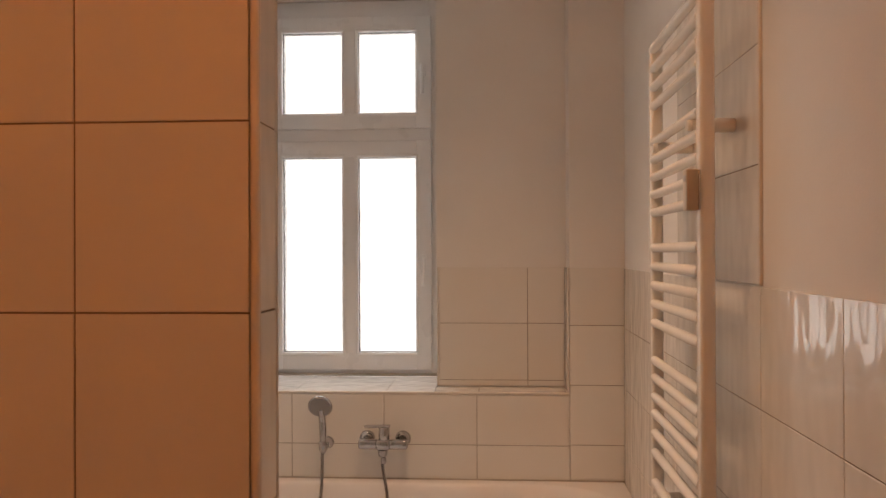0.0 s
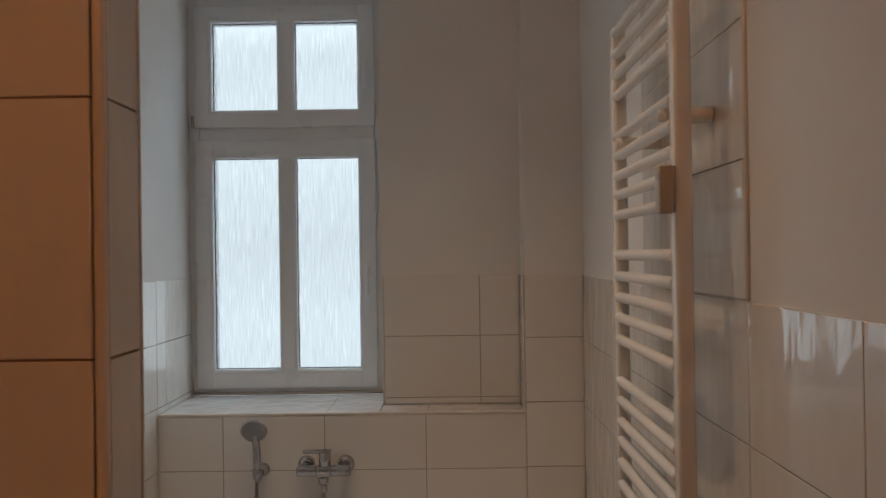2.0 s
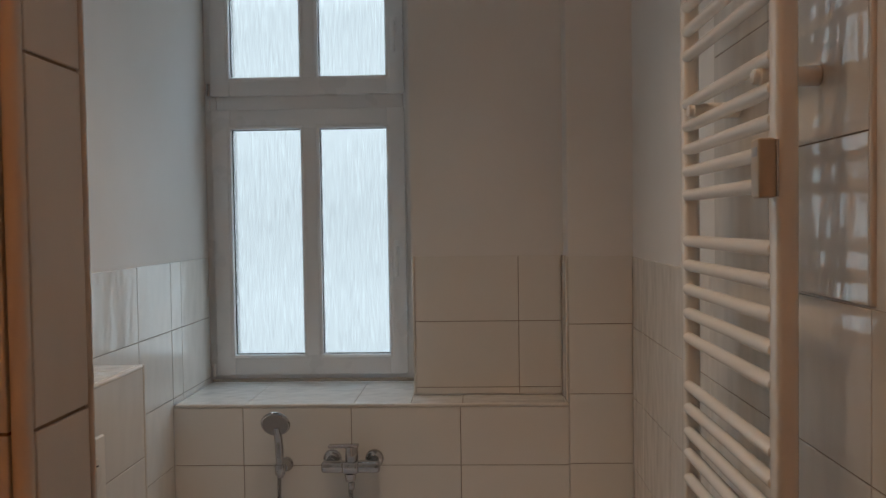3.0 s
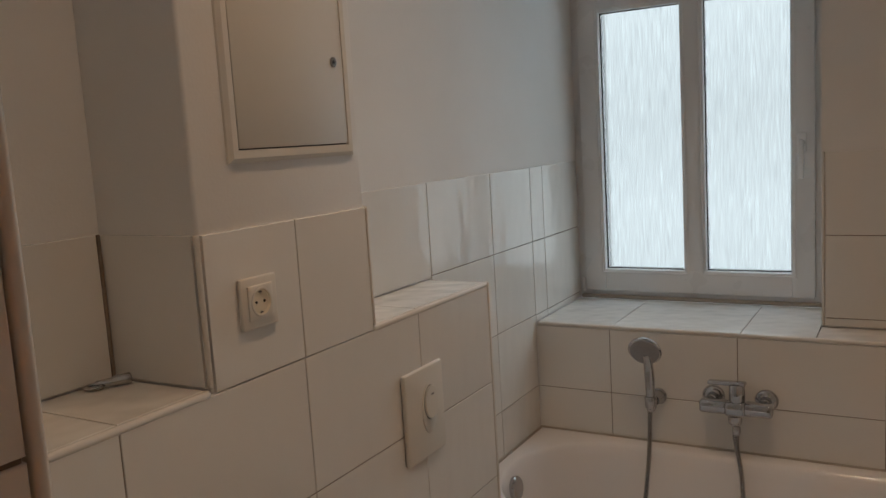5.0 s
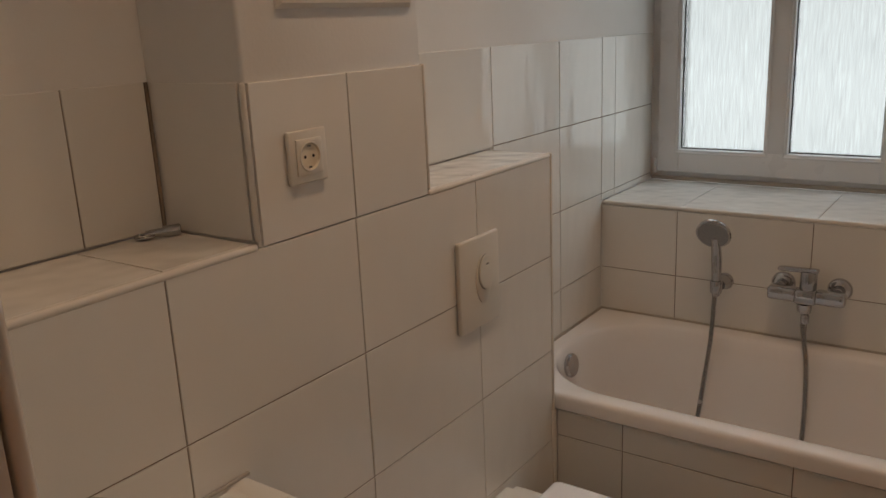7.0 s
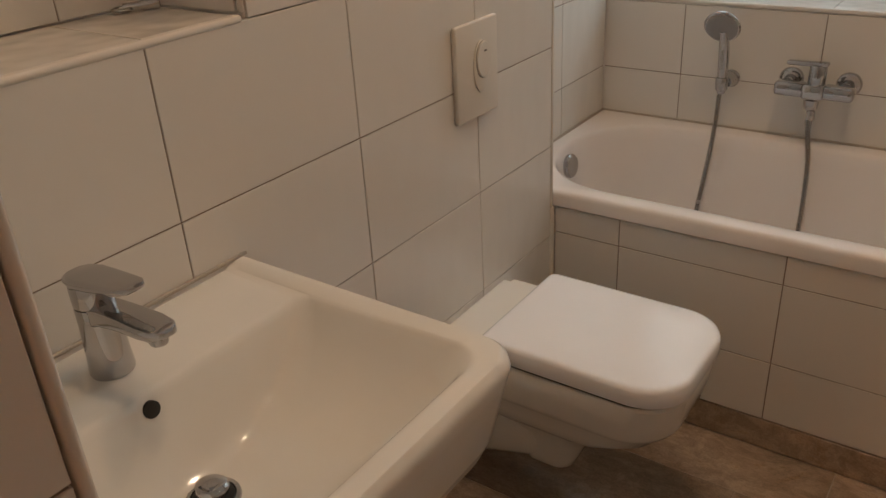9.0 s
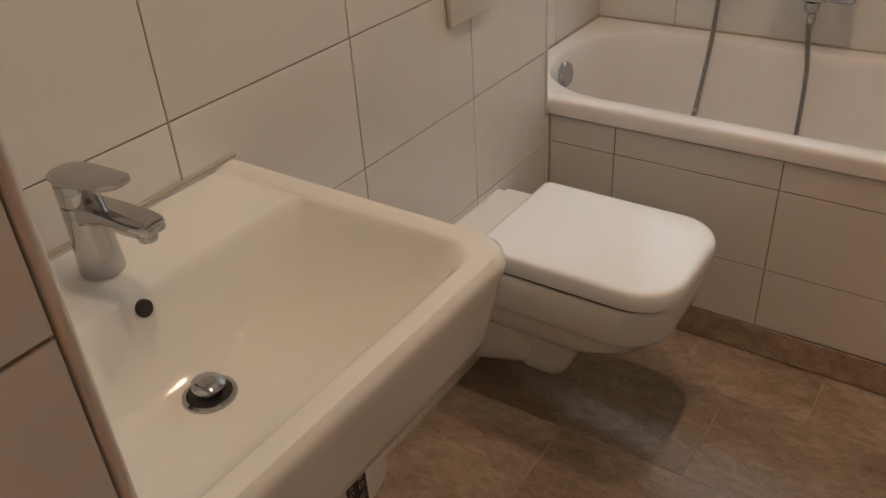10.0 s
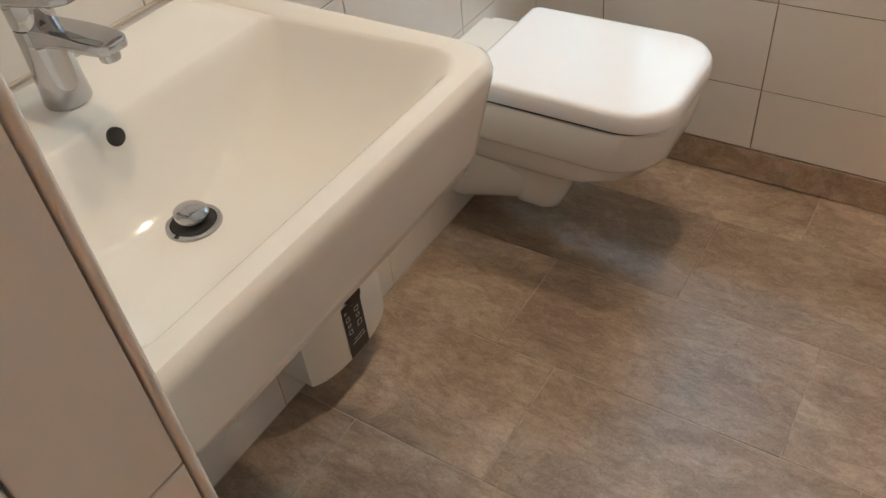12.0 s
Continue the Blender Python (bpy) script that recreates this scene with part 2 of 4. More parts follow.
def round_rect(x0, x1, y0, y1, z, radii, steps=8):
    """A ring, anticlockwise from above; radii at (x0,y0), (x1,y0), (x1,y1), (x0,y1)."""
    out = []
    for (cx, cy, sx, sy, a), r in zip(((x0, y0, 1, 1, 180), (x1, y0, -1, 1, 270), (x1, y1, -1, -1, 0), (x0, y1, 1, -1, 90)), radii):
        for k in range(steps + 1):
            t = radians(a + 90 * k / steps)
            out.append(Vector((cx + sx * r + r * math.cos(t), cy + sy * r + r * math.sin(t), z)))
    return out


def tube(points):
    """A smooth line through points."""
    ps = [Vector(p) for p in points]
    fine = []
    for i in range(len(ps) - 1):
        p0, p1, p2, p3 = ps[max(i - 1, 0)], ps[i], ps[i + 1], ps[min(i + 2, len(ps) - 1)]
        for k in range(8):
            t = k / 8
            fine.append(0.5 * ((2 * p1) + (p2 - p0) * t + (2 * p0 - 5 * p1 + 4 * p2 - p3) * t * t + (3 * p1 - p0 - 3 * p2 + p3) * t ** 3))
    fine.append(ps[-1])
    return fine


def add_pipe(bm, line, radii, steps=12):
    rings, up = [], Vector((0.13, 0.97, 0.2))
    for i, p in enumerate(line):
        d = (line[min(i + 1, len(line) - 1)] - line[max(i - 1, 0)]).normalized()
        u = (up - d * up.dot(d)).normalized()
        v = d.cross(u)
        up = u
        rings.append([p + radii[i] * (math.cos(2 * math.pi * k / steps) * u + math.sin(2 * math.pi * k / steps) * v) for k in range(steps)])
    return add_loft(bm, rings)


# ---- tiles ----
TURNS = {("x", 1): Matrix(((0, 0, 1), (1, 0, 0), (0, 1, 0))), ("x", -1): Matrix(((0, 0, -1), (-1, 0, 0), (0, 1, 0))),
         ("y", -1): Matrix(((1, 0, 0), (0, 0, -1), (0, 1, 0))), ("y", 1): Matrix(((-1, 0, 0), (0, 0, 1), (0, 1, 0))),
         ("z", 1): Matrix(((1, 0, 0), (0, 1, 0), (0, 0, 1)))}
tile_meshes = {}
rng = random.Random(5)


def tile_mesh(w, h, thick, mat):
    key = (round(w, 4), round(h, 4), thick, mat.name)
    if key not in tile_meshes:
        bm, c = bmesh.new(), 0.0011
        rings = []
        for inset, z in ((0, -thick), (0, -c), (c * 0.35, -c * 0.35), (c, 0)):
            a, b = w / 2 - inset, h / 2 - inset
            rings.append([Vector(p) for p in ((-a, -b, z), (a, -b, z), (a, b, z), (-a, b, z))])
        add_loft(bm, rings, cap_start=False)
        tile_meshes[key] = mesh_of("tile", bm, mat)
    return tile_meshes[key]


def place_tile(parent, axis, sign, face, u0, u1, v0, v1, mat=None, gap=0.0024, thick=0.008, tilt=0.12):
    mat = mat or TILE
    w, h = u1 - u0 - gap, v1 - v0 - gap
    if w < 0.004 or h < 0.004:
        return
    u, v = (u0 + u1) / 2, (v0 + v1) / 2
    at = {"x": (face, u, v), "y": (u, face, v), "z": (u, v, face)}[axis]
    ob = new("tile", tile_mesh(w, h, thick, mat))
    k = tilt * min(1.0, 0.2 / max(w, h))
    wobble = Euler((radians(rng.uniform(-k, k)), radians(rng.uniform(-k, k)), 0)).to_matrix()
    ob.matrix_basis = Matrix.Translation(at) @ (TURNS[(axis, sign)] @ wobble).to_4x4()
    ob.parent = parent
    return ob


def tile_field(parent, axis, sign, face, us, vs, mat=None, grout=None, gap=0.0024):
    for u0, u1 in zip(us, us[1:]):
        for v0, v1 in zip(vs, vs[1:]):
            place_tile(parent, axis, sign, face, u0, u1, v0, v1, mat, gap)
    a, b = sorted((face - sign * 0.0095, face - sign * 0.0022))
    u0, u1, v0, v1 = us[0] + 0.0025, us[-1] - 0.0025, vs[0] + 0.0025, vs[-1] - 0.003
    lims = {"x": (a, b, u0, u1, v0, v1), "y": (u0, u1, a, b, v0, v1), "z": (u0, u1, v0, v1, a, b)}[axis]
    part("grout", box(*lims), grout or GROUT, parent, "brownish cement joints", smooth=False)


# ---- the setting ----
floor = setting("floor", box(-1.5, 0.76, -1.6, 4.16, -0.2, -0.0013), FLOOR_GROUT, "brown stone-look floor tiles in staggered rows", "floor")
ceiling = setting("ceiling", box(-1.5, 0.76, -1.6, 4.16, CEIL, CEIL + 0.15), PLASTER, "plain white plastered ceiling", "ceiling")
wall_right = setting("wall_right", box(XR + 0.0055, 0.76, -1.6, 4.16, 0, CEIL), PLASTER, "white plastered wall with half-height glazed tiles", "wall")
wall_front = setting("wall_front", box(-1.5, XR + 0.005, -1.6, -1.4, 0, CEIL), PLASTER, "plain white plastered wall behind the entry", "wall")
wall_left = setting("wall_left", box(-1.5, XA - 0.0055, 2.4005, 4.16, 0, CEIL), PLASTER, "white plastered wall tiled to shoulder height beside the bathtub", "wall")
wall_left_entry = setting("wall_left_entry", box(-1.5, XN - 0.0055, -1.4, 1.9615, 0, CEIL), PLASTER, "white plastered wall behind the tiled ledge", "wall")

bm = box(XA - 0.009, XR + 0.0050, YW + 0.0055, 4.16, 0, SILL - 0.010)
add_box(bm, -0.232, 0.343, YB + 0.0055, 4.16, SILL - 0.0095, CEIL)
add_box(bm, 0.3435, XR + 0.0050, YW + 0.0055, 4.16, SILL - 0.0095, CEIL)
add_box(bm, XA - 0.009, -0.2325, YW + 0.0055, 4.16, 2.80, CEIL)
wall_window = setting("wall_window", bm, PLASTER, "white plastered window wall with deep tiled sill", "wall")

bm = box(XN - 0.0050, XP - 0.010, 1.2685, 1.9605, 0, LEDGE - 0.010)
add_box(bm, XA - 0.009, XP - 0.010, 1.961, 2.9165, 0, LEDGE - 0.010)
add_box(bm, -1.5, XA - 0.0095, 1.962, 2.400, 0, LEDGE - 0.010)
wall_ledge = setting("wall_ledge", bm, PLASTER, "low tiled installation wall with a tiled ledge on top", "wall")
wall_shaft = setting("wall_shaft", box(-1.5, XP - 0.0055, 1.962, 2.400, LEDGE - 0.0098, CEIL, 0.006, 3), PLASTER, "white plastered pipe shaft rising from the tiled ledge", "wall", True)
wall_partition = setting("wall_partition", box(XN - 0.0095, -0.2915, 1.175, 1.2610, 0, CEIL), PLASTER, "thin tiled partition wall beside the washbasin", "wall")

# floor tiles, three tenths by six tenths of a metre, staggered
for k, (y0, shift) in enumerate(((2.740, -0.137), (2.435, -0.326), (2.134, -0.016), (1.824, -0.480), (1.521, -0.172), (1.218, -0.36), (0.915, -0.02), (0.612, -0.25), (0.309, -0.48), (0.006, -0.1), (-0.297, -0.3), (-0.6, 0.05), (-0.903, -0.2), (-1.206, -0.4))):
    xs = [shift + 0.606 * i for i in range(-3, 4)]
    left = XP if y0 > 1.2 else XN
    xs = [left] + [x for x in xs if left < x < XR - 0.02] + [XR]
    y1 = 2.93 if k == 0 else last
    last = y0
    for a, b in zip(xs, xs[1:]):
        place_tile(floor, "z", 1, 0.0, a, b, y0, y1, STONE, gap=0.0024, thick=0.009, tilt=0.06)

# right wall
ys = [-1.4, -1.0, -0.598, -0.196, 0.206, 0.608, 1.010, 1.412, 1.814, 2.216, 2.618, 3.020, 3.422, YW]
tile_field(wall_right, "x", -1, XR, ys, ROWS)
tile_field(wall_right, "x", -1, XR, [1.8235, 2.225, 2.58], [1.5085, 1.7585, 2.008, 2.258])
# window wall below the sill and right of the recess
tile_field(wall_window, "y", -1, YW, [XA, -0.850, -0.450, -0.051, 0.342], [0.53, 0.755, SILL - 0.012])
tile_field(wall_window, "y", -1, YW, [0.3425, XR], [0.53, 0.760, 1.013, 1.266, 1.511])
tile_field(wall_window, "y", -1, YB, [-0.2215, 0.172, 0.333], [SILL + 0.002, 1.008, 1.261, 1.511])
tile_field(wall_window, "x", -1, 0.3345, [YW + 0.012, YB - 0.001], [SILL + 0.002, 1.511])
tile_field(wall_window, "z", 1, SILL, [XA, -0.843, -0.443, -0.2325], [YW + 0.012, 4.032])
tile_field(wall_window, "z", 1, SILL, [-0.232, -0.043, 0.333], [YW + 0.012, YB - 0.001])
# wall beside the bathtub
tile_field(wall_left, "x", 1, XA, [2.402, 2.53, 2.9325], [LEDGE + 0.001, 1.506])
tile_field(wall_left, "x", 1, XA, [2.918, 2.9325], [0.53, 0.757, 1.005, LEDGE])
tile_field(wall_left, "x", 1, XA, [2.933, 3.306, 3.602], [0.53, 0.757, 1.005, 1.256, 1.506])
tile_field(wall_left, "x", 1, XA, [3.6025, 3.706, 4.036], [SILL + 0.001, 1.003, 1.256, 1.507])
# installation wall, ledges, shaft
tile_field(wall_ledge, "x", 1, XP, [1.268, 1.380, 1.782, 2.182, 2.568, 2.904], [0.0, 0.226, 0.480, 0.735, 0.989, LEDGE - 0.007])
tile_field(wall_ledge, "z", 1, LEDGE, [XN, XP - 0.013], [1.268, 1.393, 1.789, 1.954])
tile_field(wall_ledge, "z", 1, LEDGE, [XA, XP - 0.013], [2.402, 2.578, 2.904])
tile_field(wall_left_entry, "x", 1, XN, [1.268, 1.393, 1.807, 1.9605], [LEDGE + 0.001, 1.495])
tile_field(wall_shaft, "y", -1, 1.956, [XN + 0.001, XP - 0.0135], [LEDGE + 0.001, 1.494])
tile_field(wall_shaft, "x", 1, XP, [1.9650, 2.184, 2.398], [LEDGE - 0.007, 1.493])
# partition
rows_p = [0.0, 0.237, 0.490, 0.7425, 0.995, 1.2475, 1.500, 1.7555, 2.008, 2.2605]
tile_field(wall_partition, "y", -1, 1.166, [XN, -0.935, -0.533, -0.2935], rows_p)
tile_field(wall_partition, "x", 1, -0.2815, [1.177, 1.2555], [0.0, 0.222, 0.474, 0.727, 0.979, 1.232, 1.500, 1.7555, 2.008, 2.2605])
# apron of the bathtub with its plinth
apron = setting("bathtub_apron", box(XP + 0.001, XR - 0.001, 2.9385, 2.946, 0, 0.562), PLASTER, "tiled apron below the bathtub rim", "bathtub apron")
tile_field(apron, "y", -1, 2.928, [XP + 0.001, -0.740, -0.328, 0.075, 0.478, XR], [0.0915, 0.262, 0.484, 0.5595])
for a, b in ((XP + 0.001, -0.62), (-0.62, 0.05), (0.05, XR)):
    place_tile(apron, "y", -1, 2.926, a, b, 0.002, 0.090, STONE, gap=0.003, thick=0.012, tilt=0.05)


part("grout", box(XN - 0.001, XN + 0.0045, 1.950, 1.9555, LEDGE, 1.494, 0.001), GROUT, wall_shaft, "wide brownish corner joint", smooth=False)


# corner and edge profiles of white plastic
def trim_piece(name, x0, x1, y0, y1, z0, z1, bevel=0.004):
    return setting(name, box(x0, x1, y0, y1, z0, z1, bevel, 3), TRIM, "white plastic tile edge profile", "tile trim", True)


trim_piece("trim", XP - 0.012, XP + 0.0015, 1.269, 1.955, LEDGE - 0.012, LEDGE + 0.0015, 0.006)
trim_piece("trim", XP - 0.012, XP + 0.0015, 2.400, 2.906, LEDGE - 0.012, LEDGE + 0.0015, 0.006)
trim_piece("trim", XP - 0.011, XP + 0.0015, 2.9055, 2.9175, 0.56, LEDGE + 0.001, 0.005)
trim_piece("trim", XP - 0.011, XP + 0.0012, 2.9055, 2.9295, 0, 0.5595, 0.003)
trim_piece("trim", XP - 0.011, XP + 0.0004, 1.9548, 1.9625, LEDGE + 0.002, 1.4935, 0.005)
trim_piece("trim", XP - 0.011, XP + 0.001, 2.3985, 2.4075, LEDGE + 0.002, 1.4935, 0.004)
trim_piece("trim", XA, 0.343, YW - 0.0015, YW + 0.0115, SILL - 0.0115, SILL + 0.0015, 0.005)
trim_piece("trim", 0.3335, 0.3425, YW - 0.001, YW + 0.0115, SILL + 0.002, 1.511, 0.004)
trim_piece("trim", -0.2930, -0.2800, 1.1645, 1.1765, 0, 2.2605, 0.005)
trim_piece("trim", -0.2930, -0.2805, 1.2560, 1.2635, 0, 2.2605, 0.003)
trim_piece("trim", XR - 0.0015, XR + 0.010, 1.8115, 1.8230, 1.5085, 2.258, 0.004)
trim_piece("trim", -0.2315, -0.2225, YB - 0.001, YB + 0.012, SILL + 0.002, 1.511, 0.003)


# ---- window ----
window = tagged(new("window_1"), "white two-sash window with rain-patterned glass above a tiled sill", "window", kind="structure")
X0, X1 = XA - 0.008, -0.2285


def frame_bm(x0, x1, z0, z1, w, y0, y1, bevel=0.004):
    bm = bmesh.new()
    wl, wr, wb, wt = w
    add_box(bm, x0, x0 + wl, y0, y1, z0, z1, bevel)
    add_box(bm, x1 - wr, x1, y0, y1, z0, z1, bevel)
    add_box(bm, x0 + wl - 0.002, x1 - wr + 0.002, y0 + 0.0006, y1, z0, z0 + wb, bevel)
    add_box(bm, x0 + wl - 0.002, x1 - wr + 0.002, y0 + 0.0006, y1, z1 - wt, z1, bevel)
    return bm


bm = frame_bm(X0, X1, SILL + 0.001, 2.798, (0.05, 0.055, 0.035, 0.105), 4.052, 4.115)
add_box(bm, X0 + 0.05, X1 - 0.055, 4.0525, 4.112, 2.10, 2.19, 0.004)
part("window_frame", bm, PVC, window)
part("sealing_strip", box(XA + 0.003, X1 - 0.002, 4.036, 4.0515, SILL + 0.0005, SILL + 0.014, 0.004), SILICONE, window, "greyed sealant along the sill")
for name, z0, z1, g0, g1 in (("lower_sash", 1.011, 2.117, 1.094, 2.037), ("upper_sash", 2.175, 2.716, 2.251, 2.645)):
    xs0, xs1, ga, gb, gc, gd = -1.081, -0.276, -1.002, -0.709, -0.631, -0.349
    bm = frame_bm(xs0, xs1, z0, z1, (ga - xs0, xs1 - gd, g0 - z0, z1 - g1), 4.034, 4.10, 0.005)
    add_box(bm, gb, gc, 4.036, 4.098, g0 - 0.004, g1 + 0.004, 0.004)
    sash = part(name, bm, PVC, window)
    for a, b in ((ga, gb), (gc, gd)):
        bead = bmesh.new()
        rings = []
        for inset, y in ((-0.016, 4.0335), (-0.013, 4.0325), (-0.010, 4.0325), (0.0, 4.044), (0.001, 4.060)):
            rings.append([Vector(p) for p in ((a + inset, y, g0 + inset), (b - inset, y, g0 + inset), (b - inset, y, g1 - inset), (a + inset, y, g1 - inset))])
        add_loft(bead, rings, False, False)
        part("glazing_bead", bead, PVC, sash, smooth=False)
        gap = bmesh.new()
        rings = []
        for inset, y in ((0.0005, 4.0565), (0.004, 4.0565), (0.004, 4.0625)):
            rings.append([Vector(p) for p in ((a + inset, y, g0 + inset), (b - inset, y, g0 + inset), (b - inset, y, g1 - inset), (a + inset, y, g1 - inset))])
        add_loft(gap, rings, False, False)
        part("gasket", gap, DARK, sash, "dark rubber glazing gasket", smooth=False)
        pane = part("pane", box(a - 0.004, b + 0.004, 4.0605, 4.0665, g0 - 0.004, g1 + 0.004), GLASS, sash, "rain-patterned obscure glass", smooth=False)
        pane.visible_shadow = False


def window_handle(x, z):
    bm = box(x - 0.013, x + 0.013, 4.024, 4.0345, z - 0.032, z + 0.032, 0.004)
    add_lathe(bm, [(0.010, 0), (0.009, 0.026)], along((x, 4.026, z), (x, 3.99, z)), 16)
    add_box(bm, x - 0.009, x + 0.009, 3.984, 4.000, z - 0.118, z + 0.012, 0.006, 3)
    part("window_handle", bm, PVC, window, "white plastic turn handle")


window_handle(-0.314, 1.535)
window_handle(-0.314, 2.452)
for z in (2.20, 1.03, 2.135):
    bm = lathe([(0.007, 0), (0.007, 0.05)], Matrix.Translation((-1.0885, 4.030, z - 0.022)), 12)
    part("hinge", bm, STEEL if z == 2.20 else PVC, window, "dark metal window hinge" if z == 2.20 else "white window hinge")
backdrop = tagged(new("backdrop", mesh_of("backdrop", box(-3.4, 2.1, 5.20, 5.21, -0.6, 5.4), SKYGLOW)), "pale overcast daylight outside the window", "backdrop", kind="structure")

daylight = bpy.data.lights.new("window_daylight", "AREA")
daylight.shape, daylight.size, daylight.size_y = "RECTANGLE", 0.66, 1.56
daylight.energy, daylight.color = 26.0, DAY
lamp_ob = new("window_daylight", daylight)
lamp_ob.matrix_basis = pose(-0.676, 4.13, 1.87, -90, 0, 0)
# the open sky, high above the window
overhead = bpy.data.lights.new("sky_daylight", "AREA")
overhead.shape, overhead.size, overhead.size_y = "RECTANGLE", 1.0, 0.6
overhead.energy, overhead.color = 65.0, (0.58, 0.81, 1.0)
new("sky_daylight", overhead).matrix_basis = look((-0.676, 4.42, 3.16), (-0.55, 3.40, 0.60))


# ---- lamps ----
def globe_light(at):
    t = thing("ceiling_light", "round opal glass ceiling lamp over the entry, lit warm", "ceiling lamp", at=at)
    part("base", lathe([(0.05, -0.035), (0.065, -0.03), (0.065, -0.0005)], Matrix(), 32), CHROME, t, "chromed ceiling base")
    part("globe", lathe([(0.12 * math.sin(math.pi * (1 - k / 16)) if 0 < k < 15 else 0.03, -0.155 - 0.12 * math.cos(math.pi * k / 16)) for k in range(16)], Matrix(), 32), HALLBULB, t, "glowing opal globe")
    return t


globe_light((-0.45, -0.7, CEIL))


def downlight(x, y, power):
    t = thing("downlight", "small recessed ceiling spotlight with a chromed ring, lit", "ceiling lamp", "ceiling spotlights", at=(x, y, CEIL))
    bm = bmesh.new()
    rings = [[Vector((r * math.cos(2 * math.pi * i / 32), r * math.sin(2 * math.pi * i / 32), h)) for i in range(32)] for r, h in ((0.042, -0.0005), (0.042, -0.004), (0.036, -0.007), (0.030, -0.004), (0.029, -0.0005))]
    part("ring", add_loft(bm, rings, False, False), CHROME, t)
    part("bulb", lathe([(0.028, -0.0012), (0.027, -0.0035)], Matrix(), 32), BULB, t, "glowing warm lens")
    lamp = bpy.data.lights.new("spot", "SPOT")
    lamp.energy, lamp.color, lamp.spot_size, lamp.spot_blend, lamp.shadow_soft_size = power, WARM, radians(100), 1.0, 0.02
    ob = new("spot", lamp)
    ob.matrix_basis = pose(x, y, CEIL - 0.035)
    return t


for x, y, power in ((-0.25, 1.96, 0.95 * SPOT_POWER), (-0.28, 2.60, 1.22 * SPOT_POWER)):
    downlight(x, y, power)


# ---- bathtub ----
def bathtub():
    t = thing("bathtub", "white enamelled bathtub set into the tiled alcove", "bathtub", at=(-0.27, 3.25, 0))
    ox, oy = -0.27, 3.25
    zt = 0.607

    def ring(x0, x1, y0, y1, z, rs):
        return [Vector((p.x - ox, p.y - oy, z)) for p in round_rect(x0, x1, y0, y1, z, rs, 10)]

    xa, xb, ya, yb = XA + 0.002, XR - 0.002, 2.9215, YW - 0.002
    bm = bmesh.new()
    body = []
    small = (0.004,) * 4
    body.append(ring(xa + 0.02, xb - 0.02, 2.950, yb - 0.02, 0.12, (0.1,) * 4))
    body.append(ring(xa + 0.012, xb - 0.012, 2.948, yb - 0.012, 0.5625, small))
    add_loft(bm, body, cap_start=True, cap_end=False)
    rim = []
    for d, z in ((0.016, 0.5625), (0.002, 0.5625), (0.0, 0.5645), (0.0, 0.592), (0.0015, 0.599), (0.005, 0.6045), (0.012, zt)):
        rim.append(ring(xa + d * 0.2, xb - d * 0.2, ya + d, yb - d * 0.2, z, (0.006,) * 4))
    inner = [(0.062, 0.0, 0.26, 0.28), (0.070, -0.004, 0.255, 0.275), (0.078, -0.014, 0.25, 0.27), (0.086, -0.045, 0.24, 0.265), (0.105, -0.16, 0.22, 0.25), (0.135, -0.30, 0.19, 0.22), (0.165, -0.375, 0.16, 0.18), (0.21, -0.41, 0.13, 0.14), (0.27, -0.42, 0.07, 0.08)]
    for d, dz, r1, r2 in inner:
        k = d - 0.062
        rim.append(ring(xa + 0.040 + k * 0.75, xb - 0.060 - k * 2.2, ya + 0.052 + k * 0.8, yb - 0.050 - k * 0.8, zt + dz, (r1, r2, r2, r1)))
    add_loft(bm, rim, cap_start=False, cap_end=True)
    part("tub_body", bm, ACRYLIC, t)
    o = Vector((-1.045 - ox, 3.235 - oy, 0.545))
    part("overflow_cap", lathe([(0.030, 0), (0.036, 0.003), (0.037, 0.012), (0.033, 0.018), (0.012, 0.020)], along(o, o + Vector((1, 0, 0.12))), 32), CHROME, t, "round chrome overflow knob")
    return t


bathtub()
seal = bmesh.new()
add_box(seal, XA, XR, YW - 0.006, YW - 0.0005, 0.604, 0.613, 0.002)
add_box(seal, XA + 0.0005, XA + 0.006, 2.92, YW - 0.006, 0.604, 0.613, 0.002)
setting("sealant_trim", seal, SILICONE, "silicone joint between bathtub and wall tiles", "sealant", True)


